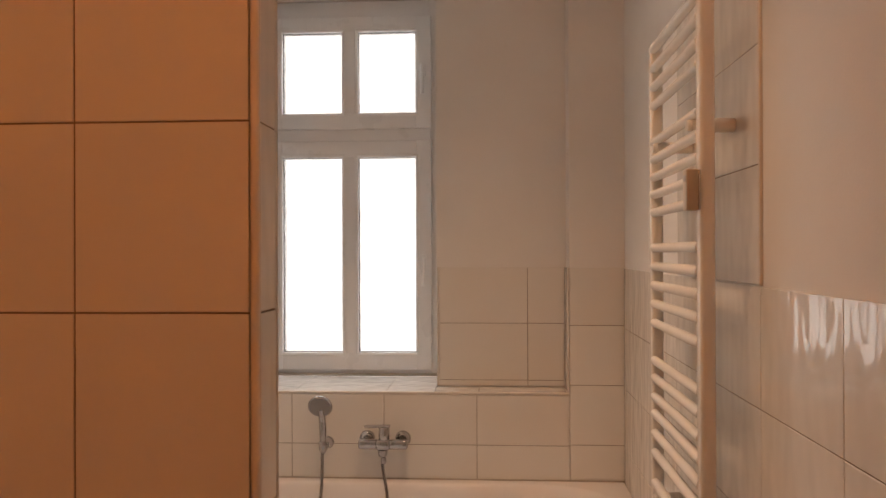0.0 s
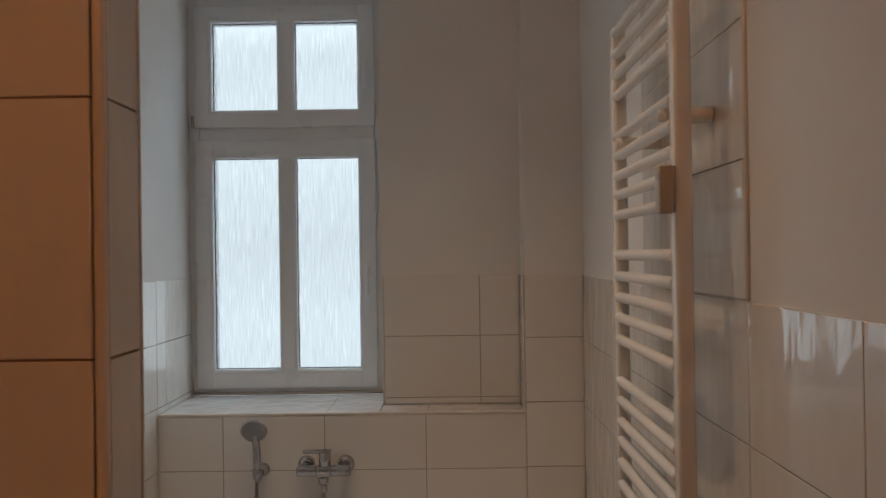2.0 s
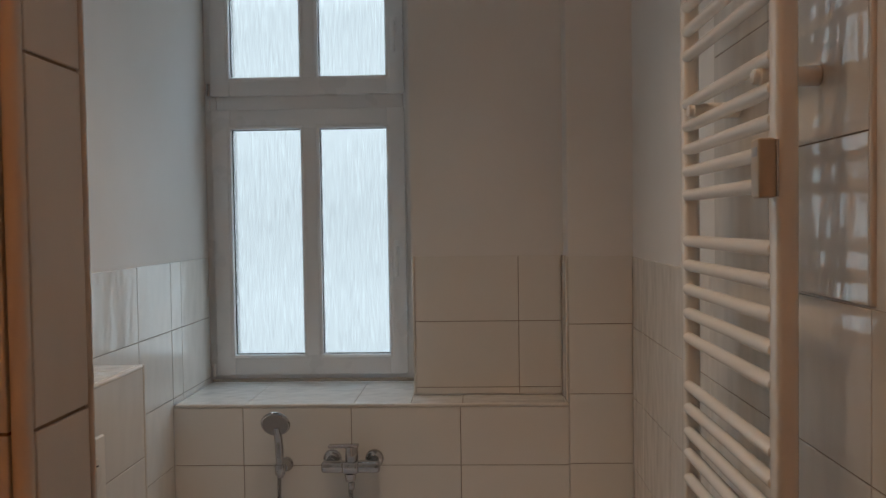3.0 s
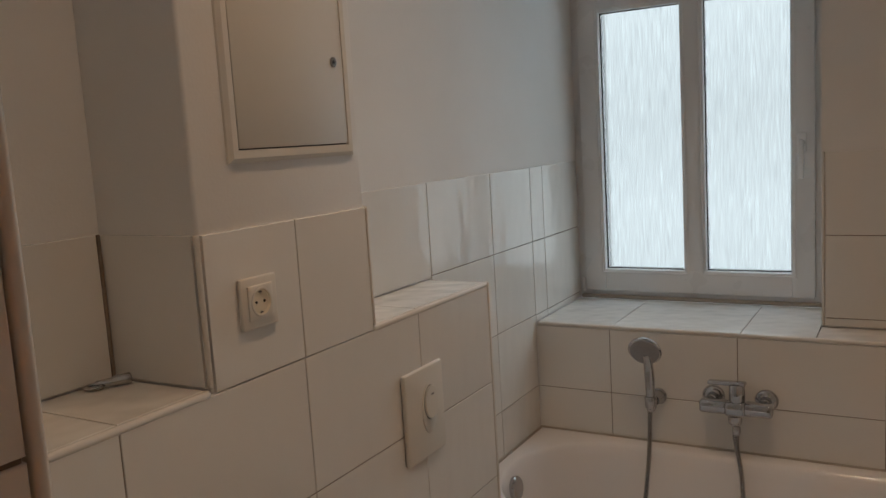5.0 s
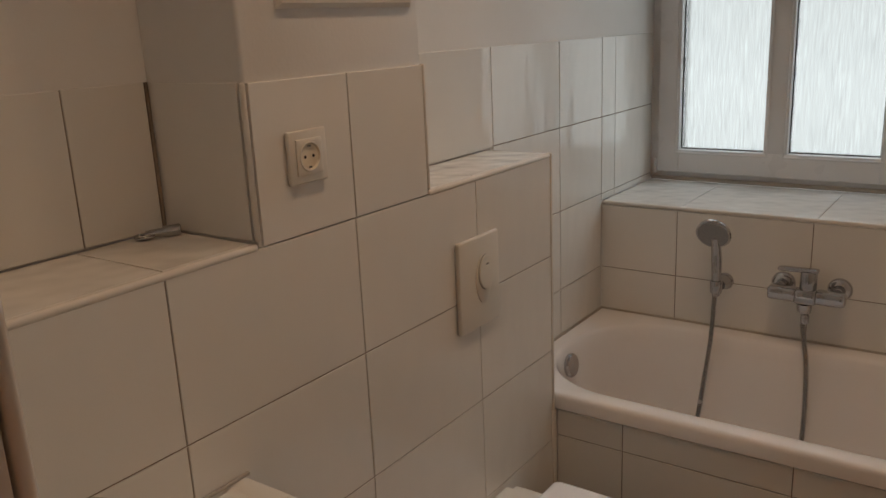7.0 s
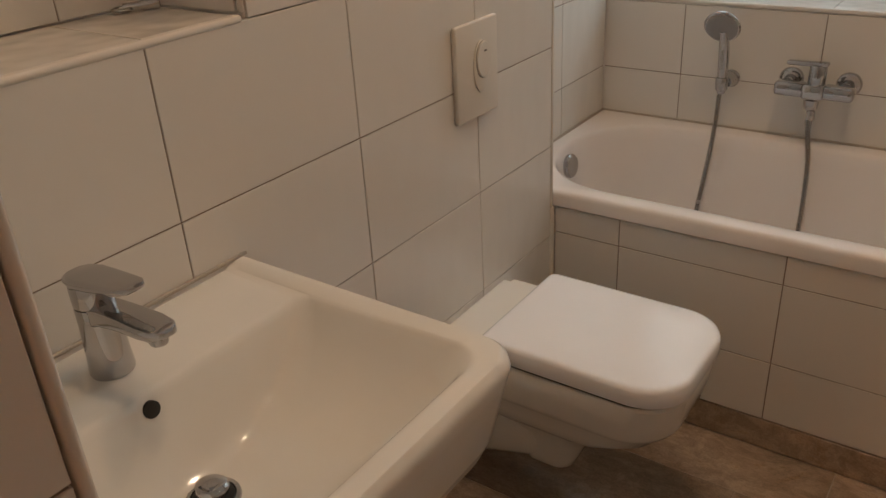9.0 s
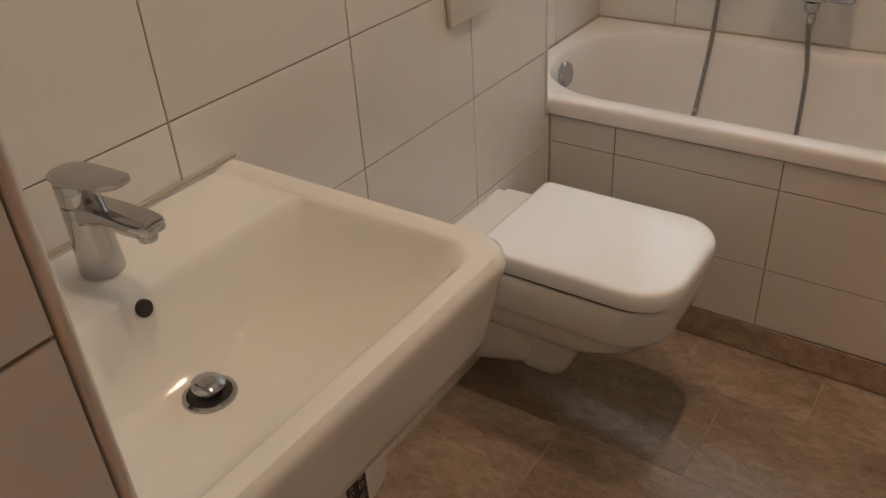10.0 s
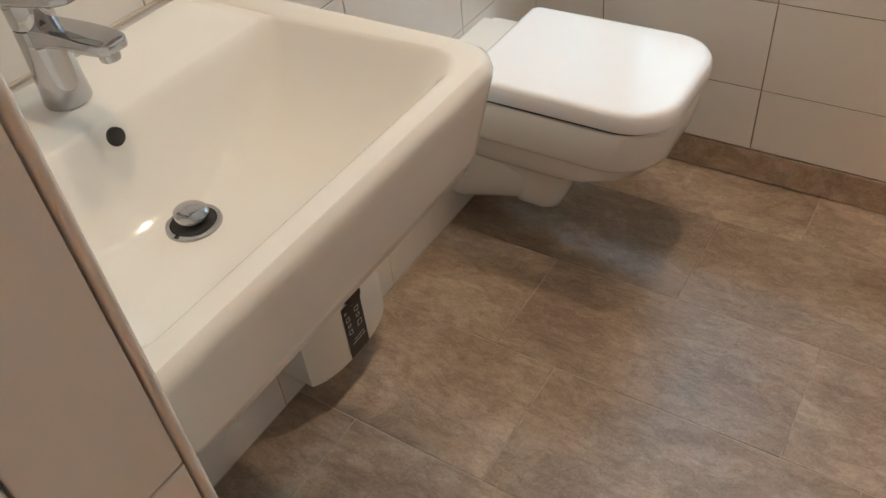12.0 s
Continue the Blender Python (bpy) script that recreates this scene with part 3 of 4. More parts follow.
# ---- bath mixer ----
def bath_mixer():
    x, y, z = -0.444, YW, 0.777
    t = thing("bath_mixer", "chrome single-lever bath mixer on the tiled wall", "faucet", at=(x, y, z))
    for s in (-0.077, 0.077):
        part("escutcheon", lathe([(0.034, 0.0005), (0.034, 0.006), (0.028, 0.014), (0.017, 0.017), (0.015, 0.05)], along((s, 0, 0.004), (s, -1, 0.004)), 32), CHROME, t)
    bm = bmesh.new()
    for x0, x1 in ((-0.105, -0.022), (0.022, 0.105)):
        add_box(bm, x0, x1, -0.088, -0.044, -0.026, 0.014, 0.011, 4)
    add_box(bm, -0.03, 0.03, -0.094, -0.046, -0.030, 0.016, 0.012, 4)
    part("mixer_body", bm, CHROME, t)
    part("cartridge", lathe([(0.021, 0), (0.023, 0.004), (0.023, 0.050), (0.020, 0.055)], along((0.004, -0.068, 0.012), (0.004, -0.060, 1)), 32), CHROME, t)
    bm = box(-0.085, 0.026, -0.015, 0.015, -0.006, 0.006, 0.0055, 3)
    for v in bm.verts:
        v.co.y *= 1.0 if v.co.x > -0.03 else 0.8
    lever = part("lever", bm, CHROME, t)
    lever.matrix_basis = pose(0.004, -0.068, 0.069, 0, -2, -4)
    bm = lathe([(0.013, 0), (0.019, 0.006), (0.021, 0.020), (0.021, 0.030)], along((-0.002, -0.070, -0.060), (-0.002, -0.070, 0)), 24)
    part("spout", bm, CHROME, t)
    part("hose_nut", lathe([(0.010, 0), (0.012, 0.003), (0.012, 0.024), (0.009, 0.028)], along((0.002, -0.072, -0.088), (0.002, -0.071, 0)), 12), CHROME, t)
    return t


bath_mixer()


def hand_shower():
    x, y, z = -0.700, YW, 0.762
    t = thing("hand_shower", "chrome hand shower resting in a wall holder", "shower head", at=(x, y, z))
    part("holder", lathe([(0.026, 0.0005), (0.026, 0.008), (0.019, 0.016), (0.016, 0.052)], along((0.008, 0, 0), (0.004, -1, 0)), 24), CHROME, t)
    part("holder_clip", lathe([(0.015, 0), (0.018, 0.004), (0.019, 0.036), (0.017, 0.040)], along((0, -0.066, -0.022), (0, -0.074, 0.4)), 20), CHROME, t)
    line = tube([(0, -0.066, -0.03), (0, -0.068, 0.03), (0, -0.072, 0.08), (-0.002, -0.078, 0.125), (-0.004, -0.088, 0.158)])
    n = len(line)
    bm = add_pipe(bmesh.new(), line, [0.0115 + 0.004 * math.sin(math.pi * i / n) + 0.006 * max(0, i / n - 0.8) for i in range(n)], 16)
    part("shower_handle", bm, CHROME, t)
    part("handle_inlay", box(-0.005, 0.005, -0.0895, -0.086, 0.045, 0.105, 0.0015), STEEL, t, "dark brushed grip inlay")
    c = Vector((-0.006, -0.092, 0.172))
    d = Vector((0.04, -0.86, -0.42))
    part("shower_disc", lathe([(0.022, -0.020), (0.044, -0.008), (0.051, 0.0), (0.052, 0.006), (0.049, 0.010)], along(c, c + d), 40), CHROME, t)
    bm = lathe([(0.046, 0.0102), (0.045, 0.0122)], along(c, c + d), 40)
    for i in range(46):
        r, a = 0.041 * math.sqrt((i + 0.5) / 46), i * 2.39996
        m = along(c, c + d)
        add_lathe(bm, [(0.0017, 0.012), (0.0012, 0.0138)], m @ Matrix.Translation((r * math.cos(a), r * math.sin(a), 0)), 6)
    part("spray_face", bm, FACEPLATE, t, "grey spray face with nozzles")
    return t


hand_shower()


def shower_hose():
    pts = [(-0.703, 3.537, 0.742), (-0.702, 3.530, 0.70), (-0.700, 3.505, 0.60), (-0.704, 3.47, 0.48), (-0.710, 3.43, 0.34), (-0.70, 3.36, 0.225), (-0.60, 3.25, 0.20),
           (-0.46, 3.24, 0.20), (-0.412, 3.33, 0.215), (-0.410, 3.42, 0.30), (-0.414, 3.475, 0.42), (-0.424, 3.51, 0.56), (-0.440, 3.53, 0.64), (-0.448, 3.533, 0.69)]
    line = tube(pts)
    dense = []
    for a, b in zip(line, line[1:]):
        steps = max(1, round((b - a).length / 0.0013))
        dense += [a.lerp(b, k / steps) for k in range(steps)]
    radii = [0.0068 + 0.0014 * (1 if (i // 2) % 2 else -1) for i in range(len(dense))]
    bm = add_pipe(bmesh.new(), dense, radii, 10)
    return tagged(new("shower_hose", mesh_of("shower_hose", bm, STEEL, False)), "ribbed metal shower hose hanging into the bathtub", "hose")


shower_hose()


# ---- washbasin ----
def washbasin():
    x0, x1, y0, y1, zt = XP + 0.001, -0.416, 1.270, 1.884, 0.894
    t = thing("washbasin", "white ceramic washbasin hung on the tiled wall", "washbasin", at=(x0, (y0 + y1) / 2, 0.72))
    org = Vector((x0, (y0 + y1) / 2, 0.72))

    def ring(a0, a1, b0, b1, z, rb, rf):
        return [p - org for p in round_rect(a0, a1, b0, b1, z, (rb, rf, rf, rb), 8)]

    bm = bmesh.new()
    rings = [ring(x0, x1 - 0.13, y0 + 0.11, y1 - 0.11, 0.718, 0.02, 0.08),
             ring(x0, x1 - 0.05, y0 + 0.035, y1 - 0.035, 0.738, 0.004, 0.08),
             ring(x0, x1 - 0.026, y0 + 0.016, y1 - 0.016, 0.754, 0.004, 0.07),
             ring(x0, x1 - 0.018, y0 + 0.010, y1 - 0.010, 0.776, 0.004, 0.065),
             ring(x0, x1 - 0.004, y0 + 0.003, y1 - 0.003, 0.854, 0.004, 0.058),
             ring(x0, x1, y0, y1, 0.877, 0.004, 0.056),
             ring(x0, x1 - 0.003, y0 + 0.003, y1 - 0.003, 0.888, 0.004, 0.054),
             ring(x0, x1 - 0.010, y0 + 0.010, y1 - 0.010, zt, 0.004, 0.05), ring(x0, x1 - 0.014, y0 + 0.014, y1 - 0.014, zt, 0.004, 0.047)]
    bx, fx = -0.770, x1 - 0.040
    lo, hi = y0 + 0.040, y1 - 0.040

    def dip(points):
        """Lowers the tap deck below the side rims."""
        for p in points:
            p.z -= 0.0075 * max(0.0, min(1.0, (bx + 0.11 - org.x - p.x) / 0.10))
        return points

    rings += [ring(x0 + 0.0015, fx + 0.016, lo - 0.018, hi + 0.018, zt - 0.0002, 0.008, 0.048),
              dip(ring(x0 + 0.003, fx + 0.012, lo - 0.004, hi + 0.004, zt - 0.0002, 0.018, 0.046)),
              dip(ring(bx - 0.006, fx + 0.009, lo - 0.002, hi + 0.002, zt - 0.0004, 0.022, 0.046)),
              dip(ring(bx, fx + 0.005, lo, hi, zt - 0.0012, 0.022, 0.046)),
              dip(ring(bx + 0.005, fx, lo + 0.003, hi - 0.003, zt - 0.0045, 0.024, 0.047)),
              dip(ring(bx + 0.009, fx - 0.007, lo + 0.009, hi - 0.009, zt - 0.0125, 0.026, 0.05)),
              ring(bx + 0.018, fx - 0.026, lo + 0.026, hi - 0.026, zt - 0.042, 0.03, 0.055),
              ring(bx + 0.032, fx - 0.060, lo + 0.062, hi - 0.066, zt - 0.082, 0.04, 0.06),
              ring(bx + 0.048, fx - 0.098, lo + 0.110, hi - 0.115, zt - 0.107, 0.045, 0.06),
              ring(bx + 0.066, fx - 0.135, lo + 0.165, hi - 0.17, zt - 0.119, 0.045, 0.06),
              ring(bx + 0.080, fx - 0.175, lo + 0.222, hi - 0.228, zt - 0.124, 0.026, 0.026)]
    add_loft(bm, rings)
    part("basin_body", bm, CERAMIC, t)
    c = Vector((-0.670, 1.566, zt - 0.1235)) - org
    drain = part("drain", lathe([(0.034, 0.0), (0.033, 0.003), (0.028, 0.0036), (0.026, 0.001)], Matrix.Translation(c), 36), CHROME, t, "chrome drain ring")
    # solid near-black disc paints the shade below the raised plug
    bm = lathe([(0.0262, 0.0012), (0.0258, 0.0040)], Matrix.Translation(c), 28)
    part("drain_gap", bm, DARK, drain)
    tilt = Matrix.Translation(c + Vector((-0.001, 0.001, 0.0085))) @ Euler((radians(-4), radians(6), 0)).to_matrix().to_4x4()
    part("plug", lathe([(0.010, -0.006), (0.016, 0.0), (0.0205, 0.004), (0.0205, 0.009), (0.017, 0.012), (0.006, 0.0128)], tilt, 32), CHROME, drain, "raised chrome pop-up plug")
    o = Vector((bx + 0.0152, 1.567, zt - 0.026)) - org
    # the hole's inner shade is a near-black disc on the bowl
    part("overflow_hole", lathe([(0.0112, -0.006), (0.0112, -0.0006), (0.0100, 0.0002)], along(o, o + Vector((1, 0, 0.20))), 28), DARK, t, "near-black disc painting the shade in the round overflow hole")
    return t


washbasin()
setting("sealant_trim", box(XP + 0.0003, XP + 0.006, 1.270, 1.884, 0.8935, 0.8995, 0.002), SILICONE, "silicone joint behind the washbasin", "sealant", True)


def basin_tap():
    t = thing("basin_mixer", "chrome single-lever basin mixer tap on the washbasin", "faucet", at=(-0.846, 1.581, 0.8865), turn=0)
    part("tap_body", lathe([(0.0275, 0.0005), (0.0285, 0.004), (0.0265, 0.03), (0.0250, 0.075), (0.0250, 0.096), (0.0240, 0.098)], Matrix(), 40), CHROME, t)
    # near-black ring in place of the shaded seam
    part("tap_ring", lathe([(0.0235, 0.0981), (0.0238, 0.1003)], Matrix(), 40), DARK, t, "near-black ring painting the shade in the gap below the lever head")
    part("tap_head", lathe([(0.0247, 0.1004), (0.0252, 0.103), (0.0252, 0.126), (0.0235, 0.132), (0.018, 0.134)], Matrix(), 40), CHROME, t)
    bm = bmesh.new()
    rings = []
    for x, w, z0, z1 in ((0.0, 0.020, 0.070, 0.101), (0.03, 0.0205, 0.082, 0.1035), (0.07, 0.0215, 0.0895, 0.1055), (0.105, 0.0225, 0.0915, 0.1055), (0.128, 0.020, 0.092, 0.105), (0.138, 0.013, 0.0935, 0.104), (0.1415, 0.005, 0.096, 0.102)):
        k = []
        r = min(0.005, (z1 - z0) * 0.35)
        for p in round_rect(-w, w, z0, z1, 0, (r,) * 4, 4):
            k.append(Vector((x, p.x, p.y)))
        rings.append(k)
    add_loft(bm, rings)
    part("spout", bm, CHROME, t)
    part("aerator", lathe([(0.0105, 0.080), (0.0115, 0.083), (0.0115, 0.094)], Matrix.Translation((0.118, 0, 0)), 24), CHROME, t)
    bm = bmesh.new()
    rings = []
    for x, w, z, h in ((-0.027, 0.012, 0.133, 0.010), (-0.021, 0.021, 0.1325, 0.012), (0.0, 0.0255, 0.134, 0.014), (0.03, 0.0240, 0.1375, 0.013), (0.06, 0.0215, 0.1415, 0.0105), (0.085, 0.0195, 0.1445, 0.0085), (0.096, 0.013, 0.1455, 0.0065), (0.100, 0.004, 0.146, 0.004)):
        r = h * 0.4
        rings.append([Vector((x, p.x, p.y)) for p in round_rect(-w, w, z - h / 2, z + h / 2, 0, (r,) * 4, 4)])
    add_loft(bm, rings)
    part("lever", bm, CHROME, t)
    return t


basin_tap()


# ---- small water heater below the washbasin ----
def water_heater():
    y0, y1, z0, z1 = 1.792, 2.040, 0.095, 0.46
    t = thing("water_heater", "small white water heater with a black control label below the washbasin", "water heater", at=(XP, (y0 + y1) / 2, z0))
    half = (y1 - y0) / 2

    def plan(z, s):
        out = [Vector((0.0005, -half * s, z)), Vector((0.0005, half * s, z))]
        for k in range(13):
            a = 1 - 2 * k / 12
            out.append(Vector(((0.075 + 0.036 * math.sqrt(max(0.0, 1 - 0.9 * a * a))) * (0.94 + 0.06 * s), half * a * s, z)))
        return out[::-1]

    h = z1 - z0
    part("heater_case", add_loft(bmesh.new(), [plan(0, 0.93), plan(0.006, 0.99), plan(0.014, 1), plan(h - 0.014, 1), plan(h, 0.95)]), PLASTIC, t)
    bm = bmesh.new()

    def on_front(a, lift):
        return 0.075 + 0.036 * math.sqrt(max(0.0, 1 - 0.9 * (a / half) ** 2)) + lift

    def patch(bm, ya, yb, za, zb, lift, n=4):
        top, low = [], []
        for k in range(n + 1):
            a = ya + (yb - ya) * k / n
            low.append(bm.verts.new((on_front(a, lift), a, za)))
            top.append(bm.verts.new((on_front(a, lift), a, zb)))
        for k in range(n):
            bm.faces.new((low[k], low[k + 1], top[k + 1], top[k]))

    patch(bm, -0.026, 0.034, 0.003, 0.146, 0.0012)
    patch(bm, 0.010, 0.034, 0.1462, 0.178, 0.0012, 2)
    label = part("label_plate", bm, BLACK, t, "black printed control label")
    part("dial", lathe([(0.022, 0), (0.022, 0.010), (0.019, 0.013)], along((on_front(0.007, 0.0), 0.007, 0.162), (on_front(0.007, 1.0), 0.007, 0.162)), 28), BLACK, t, "black round dial")
    for a, b, c, d in ((-0.020, -0.014, 0.124, 0.130), (-0.019, -0.008, 0.102, 0.114), (-0.017, -0.008, 0.086, 0.094), (-0.018, -0.007, 0.066, 0.078), (0.010, 0.017, 0.130, 0.137), (0.009, 0.022, 0.110, 0.122), (0.011, 0.022, 0.092, 0.101), (0.010, 0.024, 0.068, 0.082), (-0.016, 0.026, 0.036, 0.0385), (-0.008, 0.024, 0.045, 0.047)):
        bm, w = bmesh.new(), 0.0016
        if d - c < 0.005:
            patch(bm, a, b, c, d, 0.0018, 2)
        else:
            rows = [[bm.verts.new((on_front(y, 0.0018), y, z)) for y, z in ring] for ring in (((a, c), (b, c), (b, d), (a, d)), ((a + w, c + w), (b - w, c + w), (b - w, d - w), (a + w, d - w)))]
            for k in range(4):
                bm.faces.new((rows[0][k], rows[0][(k + 1) % 4], rows[1][(k + 1) % 4], rows[1][k]))
        part("printed_symbol", bm, PRINT, label, smooth=False)
    return t


water_heater()


# ---- toilet ----
def toilet():
    t = thing("toilet", "white wall-hung ceramic toilet with its lid closed", "toilet", at=(XP, 2.540, 0.10))
    org = Vector((XP, 2.540, 0.10))
    yc = 2.540

    def ring(x1, w, z, rf, x0=XP + 0.001, rb=0.006):
        return [p - org for p in round_rect(x0, x1, yc - w, yc + w, z, (rb, rf, rf, rb), 10)]

    bm = bmesh.new()
    low = -0.775
    rings = [ring(-0.668, 0.040, 0.088, 0.035, low, 0.03), ring(-0.656, 0.050, 0.098, 0.04, low, 0.03), ring(-0.645, 0.056, 0.125, 0.045, low, 0.03), ring(-0.625, 0.062, 0.17, 0.05, low, 0.03), ring(-0.600, 0.075, 0.212, 0.06, -0.80, 0.03),
             ring(-0.555, 0.098, 0.240, 0.08, -0.86, 0.02), ring(-0.492, 0.116, 0.259, 0.10), ring(-0.440, 0.127, 0.287, 0.11), ring(-0.416, 0.134, 0.318, 0.11), ring(-0.408, 0.146, 0.331, 0.11), ring(-0.401, 0.157, 0.340, 0.11), ring(-0.394, 0.164, 0.356, 0.108), ring(-0.387, 0.168, 0.390, 0.105), ring(-0.381, 0.171, 0.437, 0.10), ring(-0.384, 0.168, 0.4425, 0.10)]
    add_loft(bm, rings)
    part("bowl", bm, CERAMIC, t)
    bm = bmesh.new()
    rings = []
    for x, w, z0 in ((XP + 0.001, 0.094, 0.052), (XP + 0.02, 0.094, 0.052), (-0.86, 0.083, 0.064), (-0.80, 0.077, 0.080), (-0.74, 0.070, 0.096), (-0.715, 0.055, 0.115)):
        r = [Vector((x, yc + w, 0.29)), Vector((x, yc - w, 0.29))]
        for k in range(13):
            a = math.pi * (1 + k / 12)
            r.append(Vector((x, yc + w * math.copysign(abs(math.cos(a)) ** 0.6, math.cos(a)), z0 + 0.10 + 0.10 * math.sin(a))))
        rings.append([p - org for p in r])
    add_loft(bm, rings)
    bmesh.ops.recalc_face_normals(bm, faces=bm.faces)
    part("mounting_shroud", bm, CERAMIC, t)
    bm = bmesh.new()
    rings = [[p - org for p in round_rect(XP + 0.001, -0.78, yc - 0.125 + d, yc + 0.125 - d, z, (0.004, 0.02, 0.02, 0.004), 5)] for d, z in ((0, 0.4420), (0, 0.458), (0.004, 0.464))]
    add_loft(bm, rings)
    part("rear_deck", bm, CERAMIC, t)
    bm = bmesh.new()
    rings = [ring(-0.379, 0.168, 0.4475, 0.10, -0.815, 0.02), ring(-0.375, 0.172, 0.4515, 0.10, -0.818, 0.02), ring(-0.373, 0.174, 0.468, 0.10, -0.820, 0.022), ring(-0.375, 0.172, 0.4845, 0.099, -0.819, 0.021), ring(-0.3775, 0.1695, 0.4900, 0.097, -0.8165, 0.019), ring(-0.383, 0.164, 0.4930, 0.093, -0.811, 0.017), ring(-0.390, 0.157, 0.4938, 0.088, -0.804, 0.016)]
    add_loft(bm, rings)
    part("lid", bm, SEAT, t, "closed white plastic lid")
    # solid filler, its near-black colour paints the shade under the lid
    part("seat_gap", add_loft(bmesh.new(), [ring(-0.387, 0.165, 0.4420, 0.10, -0.80), ring(-0.387, 0.165, 0.4480, 0.10, -0.80)]), DARK, t, "near-black filler painting the shade in the gap below the lid")
    return t


toilet()


def flush_plate():
    t = thing("flush_plate", "white dual flush plate on the tiled installation wall", "flush plate", at=(XP, 2.556, 1.022))
    part("plate", box(0.0008, 0.0125, -0.079, 0.079, -0.1015, 0.1015, 0.004, 3), PLASTIC, t)

    def oval(sx, sz, x0, x1):
        rings = []
        for x, k in ((x0, 1.0), (x1 - 0.0015, 1.0), (x1, 0.93)):
            r = []
            for i in range(40):
                a = 2 * math.pi * i / 40
                r.append(Vector((x, 0.012 + sx * k * math.cos(a), 0.005 + sz * k * math.sin(a))))
            rings.append(r)
        return add_loft(bmesh.new(), rings)

    part("button_groove", oval(0.0315, 0.0565, 0.0122, 0.0130), DARK, t, "thin dark line round the buttons")
    part("small_button", oval(0.0305, 0.0555, 0.0123, 0.0160), PLASTIC, t)
    rings = []
    for x, k in ((0.0130, 1.0), (0.0185, 1.0), (0.0200, 0.95)):
        rings.append([Vector((x, 0.015 + 0.026 * k * math.cos(2 * math.pi * i / 40), 0.020 + 0.038 * k * math.sin(2 * math.pi * i / 40))) for i in range(40)])
    part("large_button", add_loft(bmesh.new(), rings), PLASTIC, t)
    rings = [[Vector((x, 0.0145 + 0.0268 * math.cos(2 * math.pi * i / 40), 0.0195 + 0.0390 * math.sin(2 * math.pi * i / 40))) for i in range(40)] for x in (0.0128, 0.0163)]
    part("button_groove", add_loft(bmesh.new(), rings), DARK, t)
    part("mark", box(0.0195, 0.0206, 0.012, 0.024, 0.036, 0.0395, 0.0005), STEEL, t, "small grey mark")
    return t


flush_plate()


def wall_socket():
    t = thing("wall_socket", "cream wall socket in a white square frame on the tiles", "socket", at=(XP, 2.070, 1.369))
    part("cover_frame", box(0.0005, 0.0094, -0.0425, 0.0425, -0.0425, 0.0425, 0.003, 3), PLASTIC, t)
    bm, steps = bmesh.new(), 48

    def square(h, s):
        out = []
        for k in range(steps):
            a = 2 * math.pi * k / steps
            f = s / max(abs(math.cos(a)), abs(math.sin(a)))
            out.append(Vector((h, f * math.cos(a), f * math.sin(a))))
        return out

    def circle(h, r):
        return [Vector((h, r * math.cos(2 * math.pi * k / steps), r * math.sin(2 * math.pi * k / steps))) for k in range(steps)]

    add_loft(bm, [square(0.0090, 0.0290), square(0.0120, 0.0285), square(0.0126, 0.0275), circle(0.0126, 0.0245), circle(0.0140, 0.0235), circle(0.0140, 0.0215)], False, False)
    part("insert", bm, PLASTIC, t)
    part("well", add_loft(bmesh.new(), [circle(0.0140, 0.0215), circle(0.0132, 0.0208), circle(0.0104, 0.0200), circle(0.0100, 0.0185)], False, True), CREAM, t, "recessed cream socket face")
    for y in (-0.0095, 0.0095):
        part("pin_hole", lathe([(0.0027, 0.0001), (0.0026, 0.0006)], along((0.0100, y, 0), (1, y, 0)), 14), DARK, t)
    for z in (-0.0185, 0.0155):
        part("earth_clip", box(0.0101, 0.0125, -0.003, 0.003, z, z + 0.003, 0.0005), STEEL, t)
    return t


wall_socket()


def access_hatch():
    xw = XP - 0.0053
    t = thing("access_hatch", "grey-white metal access hatch in the shaft, closed", "hatch", at=(xw, 2.206, 1.768))
    bm = bmesh.new()
    rings = []
    for x, w, h in ((0.0, 0.168, 0.172), (0.004, 0.167, 0.171), (0.010, 0.160, 0.164), (0.010, 0.1485, 0.1515), (0.004, 0.1475, 0.1505)):
        rings.append([Vector(p) for p in ((x, -w, -h), (x, w, -h), (x, w, h), (x, -w, h))])
    add_loft(bm, rings, True, False)
    part("hatch_frame", bm, PLASTIC, t, smooth=False)
    # near-black sheet paints the shade round the door
    part("hatch_gap", box(0.0032, 0.0042, -0.1476, 0.1476, -0.1506, 0.1506), DARK, t)
    part("hatch_door", box(0.0043, 0.0092, -0.1452, 0.1464, -0.1483, 0.1496, 0.0012, 2), HATCH, t)
    lock = part("lock", lathe([(0.0095, 0.0), (0.0095, 0.0015), (0.007, 0.0022)], along((0.0092, 0.118, 0.001), (1, 0.118, 0.001)), 24), STEEL, t, "small round metal lock")
    part("keyhole", lathe([(0.0045, 0.0022), (0.0042, 0.0027)], along((0.0092, 0.118, 0.001), (1, 0.118, 0.001)), 4), DARK, lock)
    return t


access_hatch()


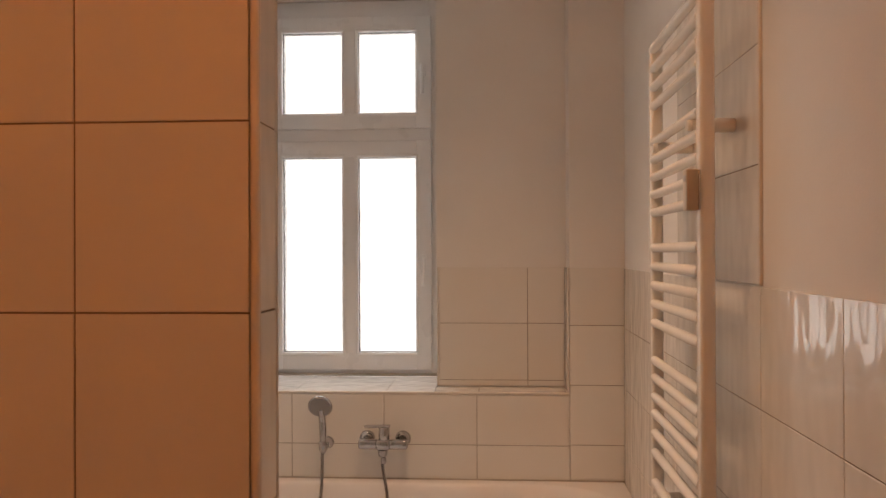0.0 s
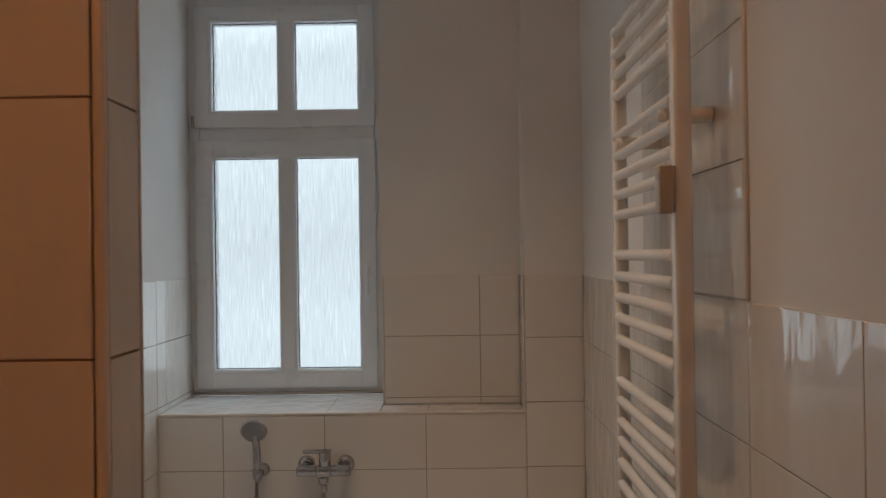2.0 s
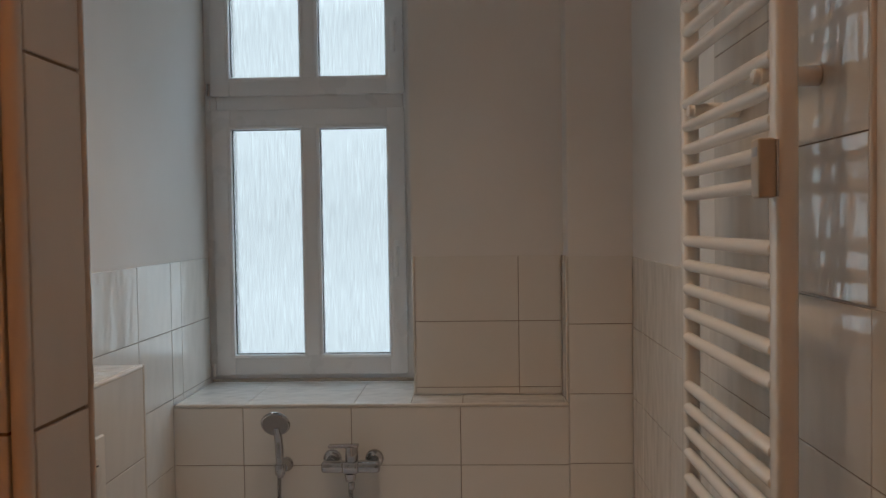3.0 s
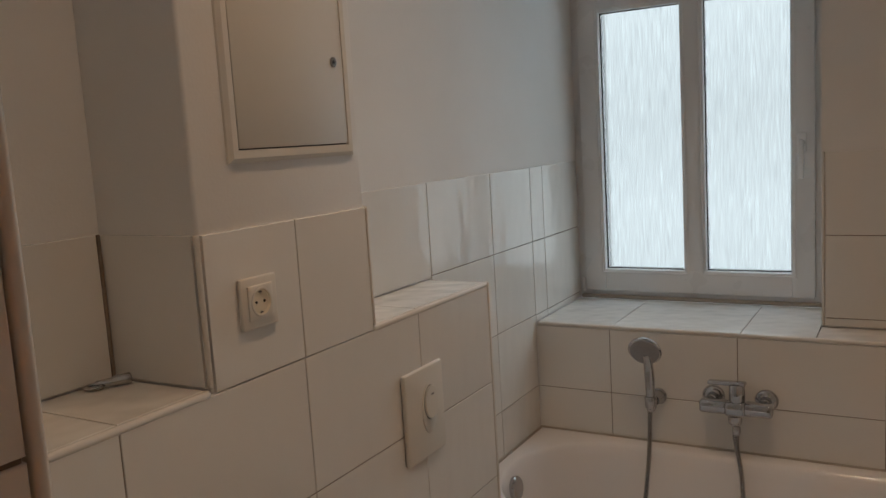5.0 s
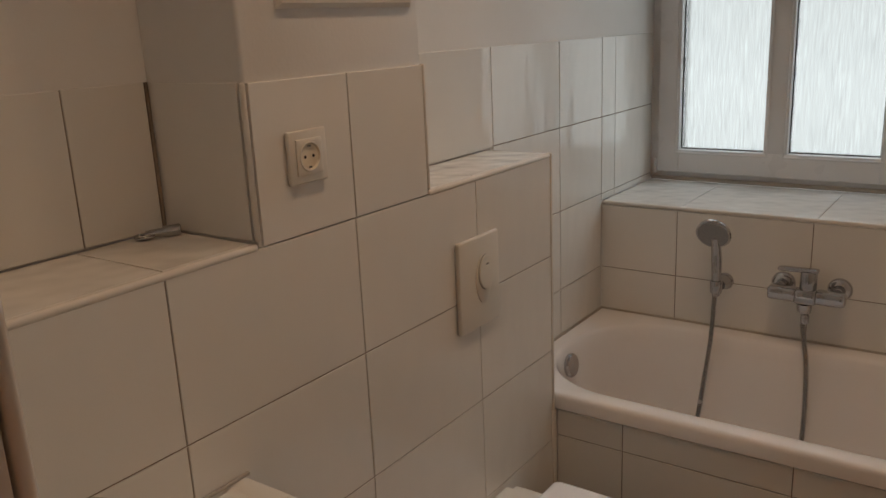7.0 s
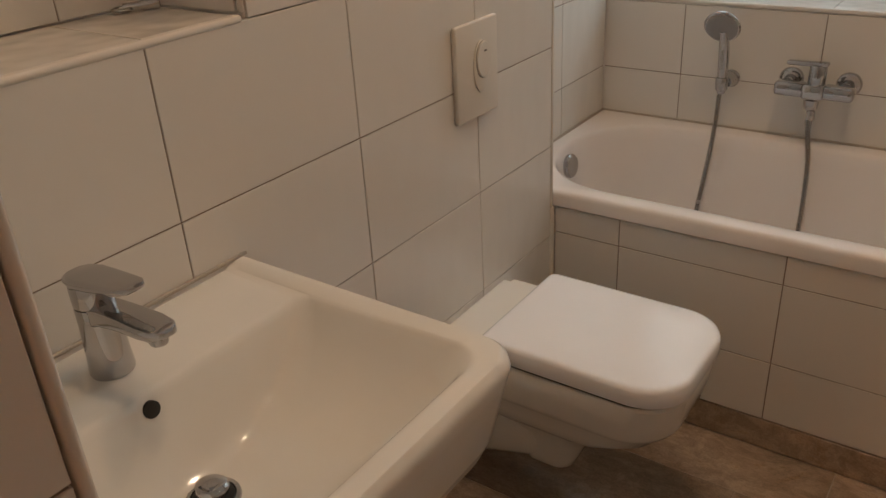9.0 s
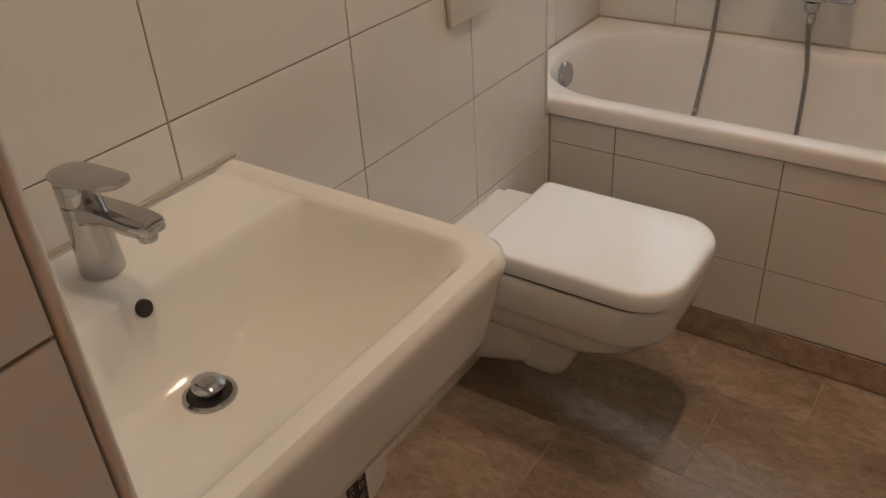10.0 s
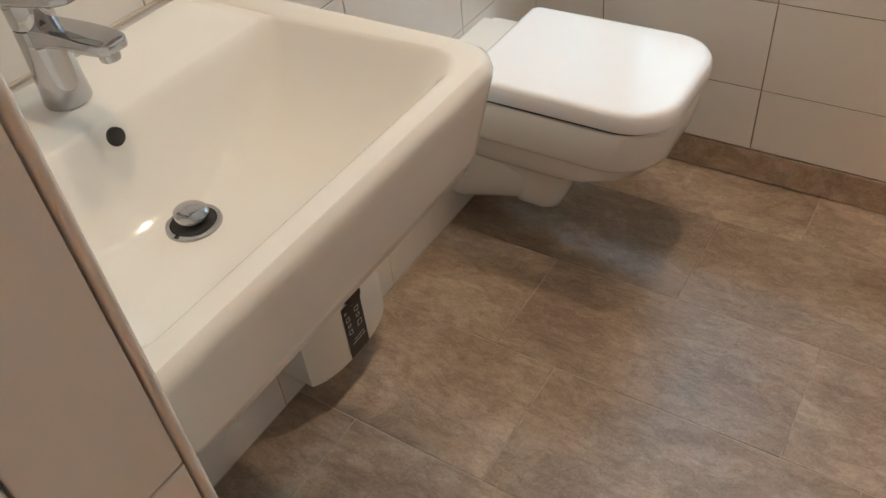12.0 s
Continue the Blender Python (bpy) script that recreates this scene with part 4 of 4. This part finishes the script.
def metal_key():
    """A square key for vents and hatches, lying in the ledge's corner."""
    t = thing("hatch_key", "small worn metal key lying on the tiled ledge", "key", at=(-1.105, 1.916, LEDGE), turn=0)
    a, b = Vector((0.012, 0.026, 0.0105)), Vector((-0.012, -0.010, 0.0085))
    d = (b - a).normalized()
    part("shank", lathe([(0.0065, 0), (0.0095, 0.002), (0.0095, 0.026), (0.007, 0.030), (0.006, 0.055)], along(a, b), 16), STEEL, t)
    line = [b + d * 0.014 + 0.013 * (math.cos(2 * math.pi * k / 24) * d + math.sin(2 * math.pi * k / 24) * Vector((-d.y, d.x, 0)).normalized()) - Vector((0, 0, 0.003)) for k in range(25)]
    part("ring", add_pipe(bmesh.new(), line, [0.004] * 25, 10), STEEL, t)
    return t


metal_key()


# ---- towel radiator ----
def towel_radiator():
    t = thing("towel_radiator", "white tubular towel radiator on the tiled wall", "radiator", at=(0.49, 2.21, 0.62))
    ox, oy, oz = 0.49, 2.21, 0.62
    for y in (1.921, 2.476):
        part("post", box(0.472 - ox, 0.506 - ox, y - 0.021 - oy, y + 0.021 - oy, 0.62 - oz, 2.170 - oz, 0.009, 3), ENAMEL, t)
        part("end_cap", box(0.479 - ox, 0.503 - ox, y - 0.018 - oy, y + 0.018 - oy, 2.1695 - oz, 2.174 - oz, 0.0015), STEEL, t, "metal end cap")
    zs = [2.150, 2.096, 2.043, 1.990, 1.887, 1.838, 1.788, 1.740, 1.689, 1.589, 1.536, 1.483, 1.431, 1.376, 1.270, 1.221, 1.168, 1.121, 1.065, 1.010, 0.925, 0.875, 0.825, 0.775, 0.725, 0.675]
    for z in zs:
        part("rung", rod((0.481 - ox, 1.932 - oy, z - oz), (0.481 - ox, 2.465 - oy, z - oz), 0.0125, 18, 0.003), ENAMEL, t)
    for y in (1.990, 2.395):
        for z in (1.864, 0.90):
            b = part("bracket", rod((0.474 - ox, y - oy, z - oz), (XR - 0.0005 - ox, y - oy, z - oz), 0.0165, 24, 0.002), ENAMEL, t)
            part("clamp", rod((0.464 - ox, y - oy, z - oz), (0.480 - ox, y - oy, z - oz), 0.013, 24, 0.003), ENAMEL, b)
    return t


towel_radiator()


def heat_meter():
    t = thing("heat_meter", "small white heat cost meter clipped on the radiator, dim brown light painted in", "heat meter", at=(0.4715, 1.908, 1.712))
    part("meter_case", box(-0.031, -0.0045, -0.018, 0.018, -0.045, 0.045, 0.004, 3), METER, t)
    part("back_plate", box(-0.0044, 0.0003, -0.016, 0.016, -0.043, 0.043, 0.001), STEEL, t, "metal back plate")
    part("display", box(-0.0316, -0.0308, -0.012, 0.012, 0.018, 0.032, 0.0002), FACEPLATE, t, "small grey display")
    return t


heat_meter()
